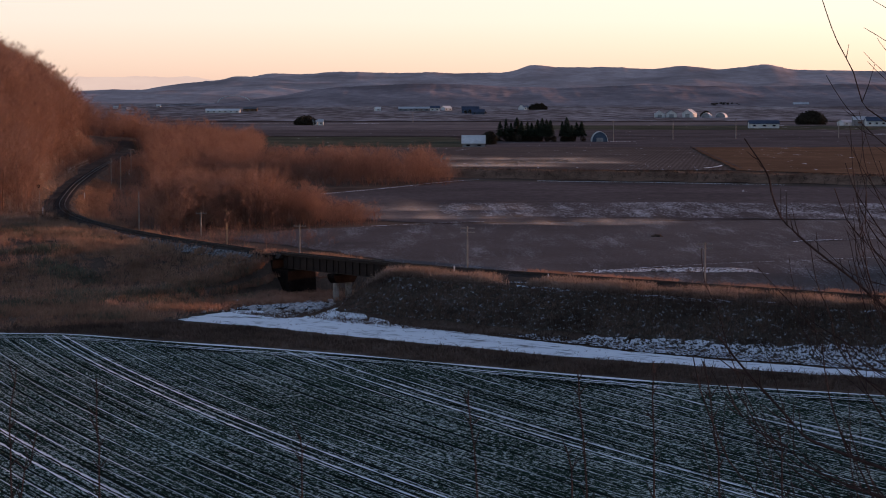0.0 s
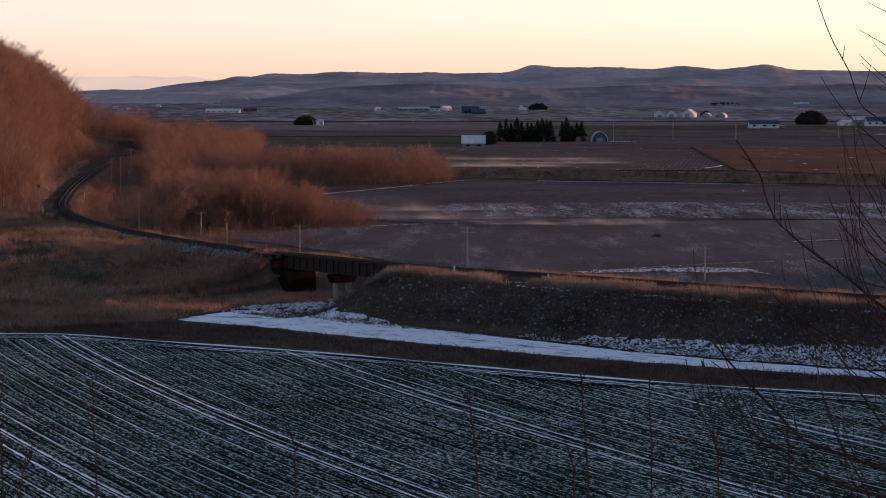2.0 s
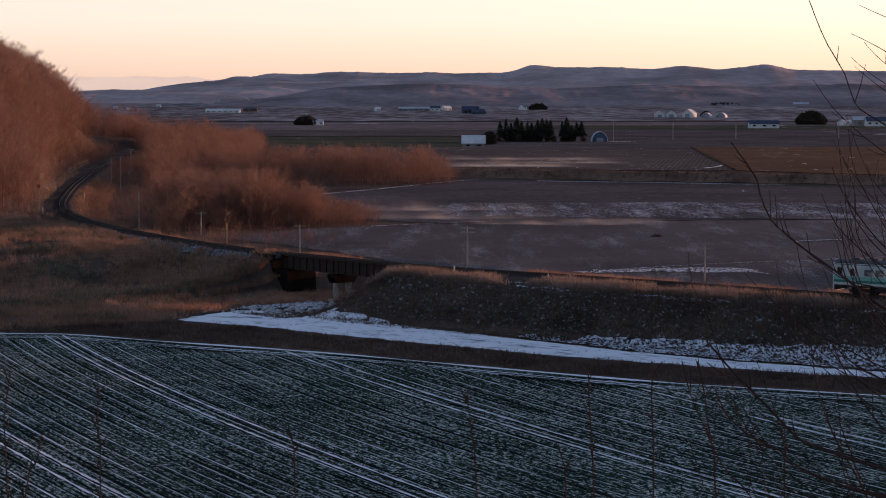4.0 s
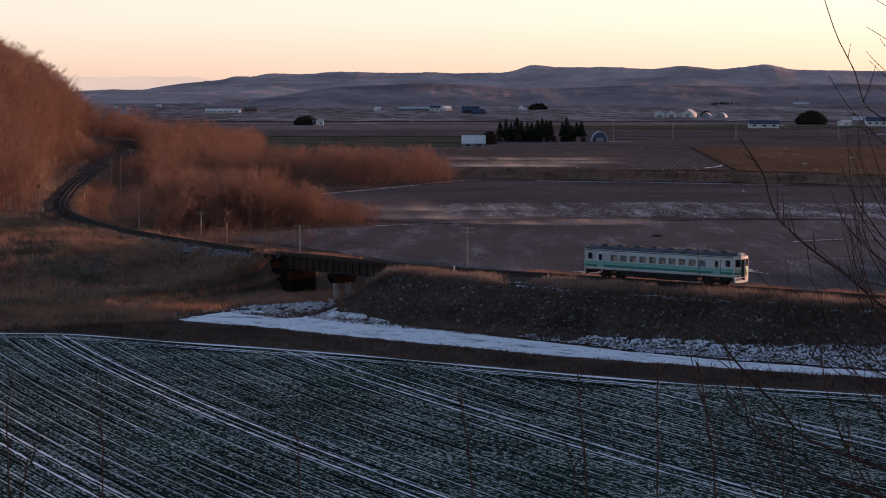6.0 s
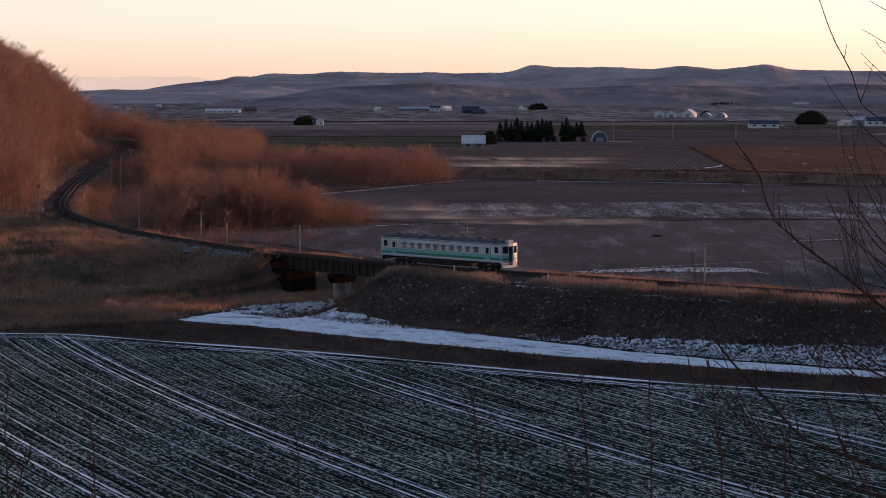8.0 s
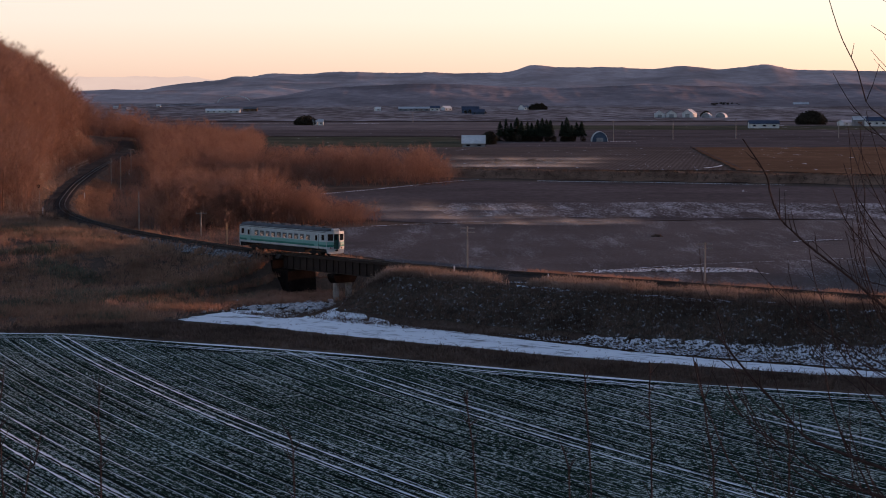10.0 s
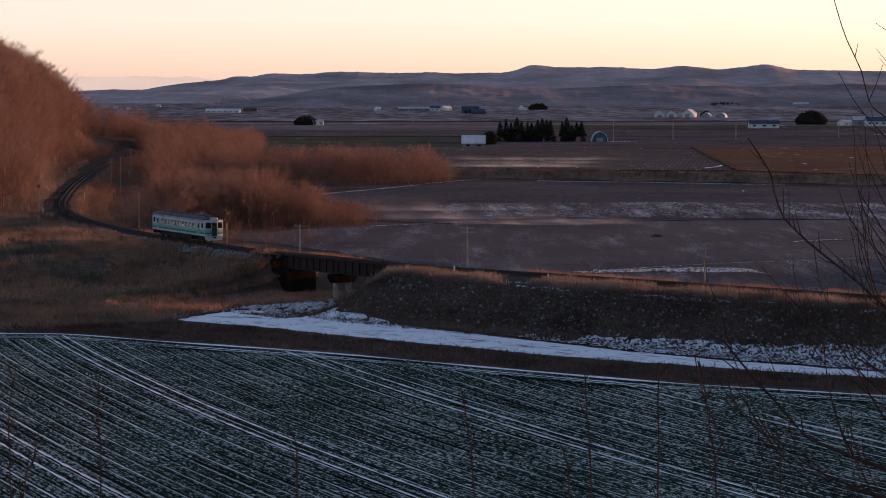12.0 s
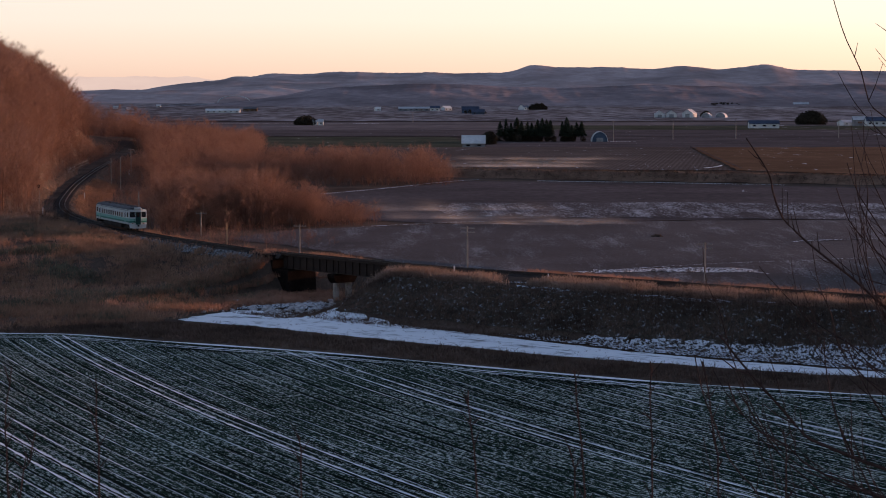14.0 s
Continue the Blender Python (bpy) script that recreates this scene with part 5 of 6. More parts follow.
def conifer(m, h, seed):
    t = thing("conifer", m, "dark green conifer in the farm shelter belt", "conifer", "shelter belt")
    part("trunk", rod(bmesh.new(), (0, 0, -0.3), (0, 0, h * 0.9), h * 0.018, h * 0.004, 7), M["bark"], t)
    part("crown", conifer_mesh(seed, h), M["conifer"], t)
    return t


CON = [conifer(pose(37, 1262, PLAIN), 11.0, 1), conifer(pose(70, 1262, PLAIN), 9.5, 2)]
rng_c = random.Random(8)
for k, x in enumerate((33.5, 40, 43.5, 46, 49.5, 52, 55.5, 58, 60.5, 63, 72.5, 75.5, 78.5, 81.5)):
    c = copy_thing(CON[k % 2], pose(x, 1262 + rng_c.uniform(-4, 4), PLAIN, 0, 0, rng_c.uniform(0, 360)) @ Matrix.Scale(1, 4))
    sc = rng_c.uniform(0.8, 1.2) * (0.92 if x > 66 else 1.0)
    c.scale = (sc * 1.35, sc * 1.35, sc)


def clump_arrays(seed):
    """A rounded evergreen crown one unit high, of many small leaf sprays with an uneven outline, on a short stem."""
    rng = random.Random(seed)
    V, F = [(-0.03, 0, -0.02), (0.03, 0, -0.02), (0, 0.03, 0.5)], [(0, 1, 2)]
    for _ in range(420):
        d = Vector((rng.gauss(0, 1), rng.gauss(0, 1), rng.gauss(0, 1))).normalized()
        r = rng.uniform(0.55, 1.05) ** 0.6
        c = Vector((d.x * 0.4 * r, d.y * 0.4 * r, 0.5 + d.z * 0.5 * r))
        k = len(V)
        for _ in range(3):
            V.append(tuple(c + Vector((rng.uniform(-1, 1), rng.uniform(-1, 1), rng.uniform(-1, 1))) * 0.085))
        F.append((k, k + 1, k + 2))
    return np.array(V), np.array(F)


CLUMPS = [clump_arrays(k) for k in range(4)]


def grove(name, x, y, w, h, n, seed, label):
    rng = np.random.RandomState(seed)
    z = float(height([x], [y])[0])
    px = rng.uniform(x - w * 0.5, x + w * 0.5, n)
    pl = np.column_stack([px, rng.normal(y, w * 0.15, n), np.full(n, z), rng.uniform(0.75, 1.0, n) * h * (1 - 0.5 * (np.abs(px - x) / (w * 0.5)) ** 2), rng.uniform(0, 6, n)])
    scatter(name, CLUMPS, pl, M["grove"], label, "grove", (0,))


grove("farm_grove", 48, 1272, 36, 6.5, 34, 8, "dark shrubs between the shelter belt's conifers")
grove("farm_grove", 77, 1270, 14, 5.5, 14, 9, "dark shrubs between the shelter belt's conifers")
grove("farm_grove", 26, 1190, 8, 8, 12, 1, "dark round clump of trees beside the farm")
grove("farm_grove", -128, 2007, 20, 10, 26, 2, "dark clump of trees round a distant farm")
grove("farm_grove", 352, 2056, 26, 14, 40, 3, "broad dark grove behind a farm")
grove("farm_grove", 146, 3310, 26, 12, 22, 4, "dark far clump of trees beside a house")
grove("farm_grove", 480, 3684, 60, 8, 20, 5, "far dark row of trees")
grove("farm_grove", 330, 2700, 12, 9, 8, 6, "small dark clump of trees among barns")
grove("farm_grove", 44, 2960, 30, 8, 12, 7, "far dark row of trees")


# ---------------------------------------------------------------- farm buildings
def building(name, x, y, w, d, eave, ridge, wall, roof, label, turn=0.0, windows=0, arch=False, door=False, snow=False):
    """A gabled or arched farm building: w along its ridge."""
    z = float(height([x], [y])[0])
    t = thing(name, pose(x, y, z, 0, 0, turn), label, "building", "farm buildings")
    if arch:
        pts = [(d / 2 * math.cos(q), 0.3 + (ridge - 0.3) * math.sin(q)) for q in np.linspace(0, math.pi, 15)]
        part("wall", extrude(bmesh.new(), [(d / 2, -0.3)] + [(a * 0.96, b * 0.96) for a, b in pts] + [(-d / 2, -0.3)], "x", -w / 2, w / 2), M[wall], t)
        bm = bmesh.new()
        extrude(bm, pts + [(a * 0.95, b * 0.955) for a, b in pts[::-1]], "x", -w / 2 - 0.4, w / 2 + 0.4)
        part("roof", bm, M[roof], t)
    else:
        part("wall", extrude(bmesh.new(), [(-d / 2, -0.3), (d / 2, -0.3), (d / 2, eave), (0, ridge - 0.15), (-d / 2, eave)], "x", -w / 2, w / 2), M[wall], t)
        o, th = 0.5, 0.22
        k = (ridge - eave) / (d / 2)
        bm = bmesh.new()
        extrude(bm, [(-d / 2 - o, eave - o * k), (0, ridge), (d / 2 + o, eave - o * k), (d / 2 + o, eave - o * k + th), (0, ridge + th), (-d / 2 - o, eave - o * k + th)], "x", -w / 2 - o, w / 2 + o)
        part("roof", bm, M[roof], t)
    for k in range(windows):
        wx = (k + 0.5) / windows * w - w / 2
        win = part("window", box(bmesh.new(), (wx, -d / 2 - 0.03, eave * 0.58), (w / windows * 0.36, 0.1, eave * 0.3), 0.02), M["wall_grey"], t)
        part("pane", box(bmesh.new(), (wx, -d / 2 - 0.09, eave * 0.58), (w / windows * 0.32, 0.03, eave * 0.26)), M["glass"], win)
    if door:
        part("door", box(bmesh.new(), (-w / 2 - 0.04, 0, min(eave, ridge) * 0.42), (0.1, d * 0.42, min(eave, ridge) * 0.84), 0.02) if turn else
             box(bmesh.new(), (w * 0.2, -d / 2 - 0.04, eave * 0.42), (min(3.5, w * 0.3), 0.1, eave * 0.84), 0.02), M["wall_grey"], t)
    return t


building("hay_shed", 15.7, 1108, 11.4, 9, 2.9, 6.6, "wall_grey", "wall_white", "grey farm shed with a pale snowy roof", 0, 2, door=True)
building("arched_barn", 92, 1266, 9, 9.5, 3, 6.2, "wall_blue", "wall_white", "blue-fronted barn with a white arched roof", 90, 0, True, True)
building("farmhouse", 53, 1282, 10, 8, 4, 6.5, "wall_brown", "roof_dark", "brown farmhouse half hidden behind conifers", 0, 3)
building("long_house", 269, 1806, 25, 9, 4.2, 6.8, "wall_white", "roof_blue", "long white farm building with a blue roof", 0, 3)
building("barn", 266.5, 2652, 10, 12, 5, 9, "wall_white", "roof_tin", "white gabled barn on the far plain", 90, 0, False, True)
building("barn", 281, 2655, 14, 13, 5.5, 9.5, "wall_white", "roof_dark", "white barn with a dark roof on the plain", 90, 0, False, True)
building("barn", 304, 2655, 22, 13, 6, 10.5, "wall_white", "roof_tin", "large pale barn on the far plain", 70, 0, False, True)
building("arched_barn", 325, 2652, 12, 11, 3, 6.5, "wall_grey", "wall_white", "small white arched barn on the plain", 70, 0, True, True)
building("arched_barn", 343, 2652, 12, 13, 3, 6.5, "wall_grey", "wall_white", "white arched barn on the far plain", 70, 0, True, True)
building("shed", 372, 1985, 14, 9, 3.2, 5.6, "wall_white", "roof_tin", "small white shed beside a grove", 30, 2)
building("barn", 391, 1930, 24, 11, 5, 8.5, "wall_white", "roof_blue", "long pale barn with a dark blue roof", 0, 4)
building("shed", 379, 1960, 12, 8, 6, 9.0, "wall_grey", "roof_tin", "tall grey shed with a pale roof", 0, 1)
building("shed", -113.5, 2000, 5, 5, 4, 6, "wall_white", "roof_tin", "small white silo shed beside trees", 0, 1)
building("shed", -119, 2003, 4, 4, 3.5, 5, "wall_white", "roof_tin", "small white shed beside trees", 0, 1)
building("long_barn", -310, 3034, 48, 12, 3.5, 6, "wall_white", "wall_white", "long white livestock barn far off", 0, 6)
building("long_barn", -282, 3150, 20, 12, 4.5, 6.5, "wall_brown", "roof_dark", "dark brown barn far off", 0, 3)
building("shed", -97, 3192, 8, 7, 4, 6.5, "wall_white", "wall_white", "tiny white shed on the plain", 20, 1)
building("long_barn", -43, 3200, 46, 12, 4, 6.5, "wall_grey", "roof_tin", "long pale greenhouse far off", 0, 6)
building("house", -12, 3196, 14, 10, 5, 8, "wall_white", "roof_blue", "white house with a blue roof far off", 0, 2)
building("house", 5, 3240, 14, 10, 4, 7.5, "wall_white", "wall_white", "white farmhouse far off", 40, 2)
building("barn", 47, 2890, 17, 11, 4, 7.5, "wall_blue", "roof_blue", "blue metal barn far off", 0, 2)
building("barn", 38, 2985, 24, 11, 6, 10, "wall_blue", "roof_blue", "tall blue barn far off", 0, 3)
building("house", 124, 3306, 16, 10, 4.5, 9, "wall_white", "roof_blue", "white house with a steep roof far off", 60, 2)
building("shed", 268, 3824, 13, 9, 3, 5, "wall_white", "wall_white", "pale shed under the hills", 0, 2)
building("long_barn", 612, 3684, 26, 12, 4, 7, "wall_grey", "roof_tin", "grey barn under the hills", 0, 3)
building("house", -520, 3420, 7, 6, 3, 5, "wall_white", "roof_tin", "white house at the foot of the hills", 15, 1)
building("house", -482, 3300, 5, 5, 3, 4.5, "wall_white", "roof_tin", "small white house far off", 15, 1)
building("house", -470, 3560, 7, 6, 3, 5, "wall_white", "roof_tin", "white house far off among fields", 0, 1)


def arch_bridge():
    t = thing("arch_bridge", pose(-378, 3900, float(height([-378], [3900])[0])), "pale steel arch road bridge far off", "bridge")
    n = 24
    for y in (-4, 4):
        bm = bmesh.new()
        for k in range(n):
            a, b = math.pi * k / n, math.pi * (k + 1) / n
            rod(bm, (-30 * math.cos(a), y, 3 + 13 * math.sin(a)), (-30 * math.cos(b), y, 3 + 13 * math.sin(b)), 0.6, 0.6, 6)
        part("arch", bm, M["wall_white"], t)
    part("deck", box(bmesh.new(), (0, 0, 3), (70, 9, 1.0), 0.1), M["concrete"], t)
    for x in (-30, 30):
        part("support", box(bmesh.new(), (x, 0, 1), (2, 8, 4), 0.1), M["concrete"], t)


arch_bridge()


# ---------------------------------------------------------------- poles, posts, signal
def pole(name, x, y, h, arms, label, group, r=0.085, turn=0.0, arm_w=1.5):
    z = float(height([x], [y])[0])
    t = thing(name, pose(x, y, z, 0, 0, turn), label, "pole", group)
    part("shaft", rod(bmesh.new(), (0, 0, -0.4), (0, 0, h), r, r * 0.72, 10), M["pole"], t)
    for k in range(arms):
        zz = h - 0.25 - k * 0.55
        a = part("crossarm", box(bmesh.new(), (0, 0.1, zz), (arm_w, 0.1, 0.1), 0.01), M["pole"], t)
        for q in (-0.44, -0.22, 0.22, 0.44):
            part("insulator", rod(bmesh.new(), (q * arm_w, 0.1, zz + 0.05), (q * arm_w, 0.1, zz + 0.2), 0.045, 0.03, 8), M["wall_grey"], a)
    return t


for x, y, top, arms, turn in ((33.0, 270, 3.0, 2, -40), (3.2, 282, 4.3, 2, -42), (-20.6, 308, 3.0, 1, -50), (-40.6, 360, 2.0, 1, -60),
                              (-52.7, 372, 5.0, 0, -62), (-81.2, 541, 6.2, 0, -75), (-86.2, 558, 5.6, 0, -75), (-90, 620, 6.5, 1, -75)):
    zz = float(height([x], [y])[0])
    pole("telegraph_pole", x, y, top - zz, arms, "weathered telegraph pole with crossarm beside the railway", "line of telegraph poles", 0.125, turn * 0.3, 1.9)
for x, y, h in ((100, 1262, 12.5), (141, 1319, 12), (185, 1359, 13), (254, 1381, 11.5), (-31, 2208, 11), (58, 1500, 9), (70, 1620, 8)):
    pole("power_pole", x, y, h, 1, "pale concrete power pole on the plain", "power line", 0.27, 0, 2.4)


def signal_post(x, y):
    z = float(height([x], [y])[0])
    t = thing("signal_post", pose(x, y, z, 0, 0, -40), "railway signal post with a dark round board", "signal")
    part("shaft", rod(bmesh.new(), (0, 0, -0.3), (0, 0, 4.6), 0.08, 0.07, 10), M["pole"], t)
    part("board", rod(bmesh.new(), (0, -0.12, 4.3), (0, -0.06, 4.3), 0.38, 0.38, 20), M["under"], t)
    part("lamp_hood", box(bmesh.new(), (0, -0.25, 4.3), (0.3, 0.3, 0.5), 0.03), M["under"], t)


signal_post(-80.5, 428)


def marker(x, y, h):
    z = float(height([x], [y])[0])
    t = thing("marker_post", pose(x, y, z), "small white trackside marker post", "post", "marker posts")
    part("shaft", box(bmesh.new(), (0, 0, h / 2 - 0.1), (0.16, 0.14, h + 0.2), 0.02), M["wall_white"], t)
    part("cap", box(bmesh.new(), (0, 0, h + 0.03), (0.18, 0.16, 0.08), 0.02), M["wall_grey"], t)


for x, y, h in ((1.4, 266.0, 0.8), (-78.5, 470, 1.8), (-93.5, 640, 1.6), (12.6, 256, 0.6), (-74.6, 400, 1.5)):
    marker(x, y, h)


def heap(x, y):
    z = float(height([x], [y])[0])
    bm = bmesh.new()
    bmesh.ops.create_icosphere(bm, subdivisions=3, radius=1.0)
    for v in bm.verts:
        v.co = Vector((v.co.x * 0.95, v.co.y * 0.6, max(-0.15, v.co.z * 0.42))) * (1 + 0.35 * noise.noise(v.co * 2.1))
    o = part("earth_heap", bm, M["bark"], None)
    o.matrix_basis = pose(x, y, z + 0.05)
    tagged(o, "dark heap of weeds on the bare field", "heap")


heap(35.6, 357)


def snow_fence():
    x, y, a = on_track(s_of(-104, 620))
    t = thing("snow_fence", pose(0, 0, 0), "pale wooden snow fence beside the curve", "fence")
    prev = None
    for k in range(11):
        x, y, a = on_track(s_of(-101, 600) + k * 9.5)
        px, py = x - math.sin(a) * 6.0, y + math.cos(a) * 6.0
        z = float(height([px], [py])[0])
        part("post", box(bmesh.new(), (px, py, z + 0.9), (0.28, 0.2, 2.6), 0.02, Matrix.Rotation(a, 4, "Z")), M["pole"], t)
        if prev:
            for dz in (0.7, 1.5):
                part("plank", rod(bmesh.new(), (prev[0], prev[1], prev[2] + dz), (px, py, z + dz), 0.12, 0.12, 4), M["pole"], t)
        prev = (px, py, z)


snow_fence()


# ---------------------------------------------------------------- blown snow
def veil_material():
    m = bpy.data.materials.new("blown_snow_haze")
    m.use_nodes = True
    nt = m.node_tree
    nt.nodes.clear()
    out = nt.nodes.new("ShaderNodeOutputMaterial")
    mx = nt.nodes.new("ShaderNodeMixShader")
    tr = nt.nodes.new("ShaderNodeBsdfTransparent")
    df = nt.nodes.new("ShaderNodeBsdfDiffuse")
    tl = nt.nodes.new("ShaderNodeBsdfTranslucent")
    m2 = nt.nodes.new("ShaderNodeMixShader")
    df.inputs[0].default_value = tl.inputs[0].default_value = (0.85, 0.85, 0.85, 1)
    nt.links.new(df.outputs[0], m2.inputs[1])
    nt.links.new(tl.outputs[0], m2.inputs[2])
    uv = coords(nt, (1, 1, 1), "UV")
    sep = nt.nodes.new("ShaderNodeSeparateXYZ")
    nt.links.new(uv, sep.inputs[0])
    ends = ramp(nt, sep.outputs["X"], [(0.0, (0, 0, 0)), (0.35, (1, 1, 1)), (0.7, (0.8, 0.8, 0.8)), (1.0, (0, 0, 0))])
    up = ramp(nt, sep.outputs["Y"], [(0.0, (0.12, 0.12, 0.12)), (0.12, (0.24, 0.24, 0.24)), (0.4, (0.1, 0.1, 0.1)), (1.0, (0, 0, 0))])
    n = noise_tex(nt, coords(nt, (0.5, 1, 1)), 0.16, 4, 0.6)
    nr = ramp(nt, n, [(0.3, (0.15, 0.15, 0.15)), (0.75, (1, 1, 1))])
    fac = mix(nt, 1.0, mix(nt, 1.0, ends, up, "MULTIPLY"), nr, "MULTIPLY")
    nt.links.new(fac, mx.inputs[0])
    nt.links.new(tr.outputs[0], mx.inputs[1])
    nt.links.new(m2.outputs[0], mx.inputs[2])
    nt.links.new(mx.outputs[0], out.inputs[0])
    return m


M["veil"] = veil_material()
VEILS = []


def veil(x, y, length, h, turn, drift, layers=4):
    """A low drift of snow dust: a few rolling sheets one behind the other."""
    V, F, UV = [], [], []
    n = 24
    for k in range(layers):
        off = (k - layers / 2) * 2.4
        b = len(V)
        for i in range(n + 1):
            u = i / n
            wob = 1.3 * math.sin(u * 9 + k * 2) + 0.6 * math.sin(u * 23 + k)
            for j in range(5):
                V.append(((u - 0.5) * length * (1 - 0.1 * k), off + wob * (1 + 0.3 * j), 0.05 + h * (0.7 + 0.3 * math.sin(u * 6 + k)) * j / 4))
                UV.append((u, j / 4))
        for i in range(n):
            for j in range(4):
                a = b + i * 5 + j
                F.append((a, a + 5, a + 6, a + 1))
    o = mesh_ob("blown_snow", V, F, M["veil"])
    lay = o.data.uv_layers.new(name="veil")
    for lp in o.data.loops:
        lay.data[lp.index].uv = UV[lp.vertex_index]
    z = float(height([x], [y])[0])
    home = pose(x, y, z + 0.1, 0, 0, turn)
    o.matrix_basis = home
    tagged(o, "thin low veil of wind-blown snow over the field", "blown snow", kind="stuff")
    VEILS.append((o, home, drift))


veil(18, 724, 70, 2.6, -4, (0.6, -0.3), 9)
veil(45, 760, 60, 2.0, -3, (-0.9, 0.1), 9)
veil(30, 800, 80, 2.0, -3, (0.5, 0.0))
veil(24, 392, 44, 1.5, -3, (-0.5, 0.1), 3)
veil(34, 400, 26, 1.2, -4, (-0.7, 0.0))
veil(2, 410, 40, 2.6, 6, (0.25, 0.0), 2)
veil(-2, 440, 46, 3.0, 8, (0.3, 0.0), 2)

# ---------------------------------------------------------------- shrub and stalks beside the camera
M["near_bark"] = grainy("dark_shrub_bark", (0.06, 0.04, 0.036), (0.13, 0.085, 0.075), 60, 8)
SHRUB = {"up": [], "mid": [], "low": []}
SHRUB_AT = (2.42, 9.0)
shrub = thing("leafless_shrub", pose(SHRUB_AT[0], SHRUB_AT[1], 18.1), "leafless shrub with thin dark branches beside the viewpoint", "shrub")
shrub_inv = shrub.matrix_basis.inverted()
bm = bmesh.new()
for a, b, r0, r1 in (((0, 0, -0.4), (-0.02, 0, 1.0), 0.03, 0.024), ((-0.02, 0, 1.0), (-0.1, 0, 2.2), 0.024, 0.016), ((-0.1, 0, 2.2), (-0.2, 0, 3.5), 0.016, 0.006)):
    rod(bm, a, b, r0, r1, 10)
part("stem", bm, M["near_bark"], shrub)
rng_b = random.Random(77)


def whip(bm, pts, r0, r1, n=6):
    """A tapering bent stem through the points."""
    rings = []
    for k, p in enumerate(pts):
        d = (pts[min(k + 1, len(pts) - 1)] - pts[max(k - 1, 0)]).normalized()
        s = d.orthogonal().normalized()
        t = d.cross(s)
        r = r0 + (r1 - r0) * k / (len(pts) - 1)
        rings.append([bm.verts.new(p + (s * math.cos(q * 6.2832 / n) + t * math.sin(q * 6.2832 / n)) * r) for q in range(n)])
    for a, b in zip(rings[:-1], rings[1:]):
        for q in range(n):
            bm.faces.new((a[q], a[(q + 1) % n], b[(q + 1) % n], b[q]))
    bm.faces.new(rings[-1])


def branch(key, r, xz):
    """One branch from its tip back to the stem, in metres of the place; short side twigs grow forwards along it."""
    dy = rng_b.uniform(-0.12, 0.12)
    raw = spline([(x, z) for x, z in xz], 0.05)[::-1]
    n = len(raw)
    pts = []
    for k, (x, z) in enumerate(raw):
        pts.append(Vector((x + 0.003 * math.sin(k * 1.1), SHRUB_AT[1] + dy * (1 - k / n), z + 0.003 * math.sin(k * 0.7))))
    pts.insert(0, Vector((SHRUB_AT[0] - 0.06, SHRUB_AT[1], pts[0].z - 0.06)))
    px, pz = pts[n // 2].x + 0.1, min(p.z for p in pts) - 0.45
    home_w = pose(px, SHRUB_AT[1], pz)
    inv = home_w.inverted()
    bm = bmesh.new()
    thick = 0.8 if key == "up" else 1.2
    whip(bm, [inv @ p for p in pts], r * thick, r * thick * 0.42)
    for k in range(3, len(pts) - 2):
        if rng_b.random() < (0.15 if key == "up" else 0.45):
            d = (pts[k + 1] - pts[k]).normalized()
            side = Vector((d.z, 0, -d.x)) * rng_b.choice((-1, 1))
            ln = rng_b.uniform(0.05, 0.26 if key == "low" else 0.13) * (1.1 - 0.6 * k / len(pts))
            e = d * 0.8 + side * rng_b.uniform(0.3, 0.7) + Vector((0, rng_b.uniform(-0.4, 0.4), 0.25))
            a = pts[k]
            whip(bm, [inv @ a, inv @ (a + e * ln * 0.5), inv @ (a + e * ln + Vector((0, 0, ln * 0.2)))], r * 0.5, r * 0.22, 5)
    o = part("branch", bm, M["near_bark"], shrub)
    home = shrub_inv @ home_w
    o.matrix_basis = home
    SHRUB[key].append((o, home, max(p.z for p in pts) - pz))


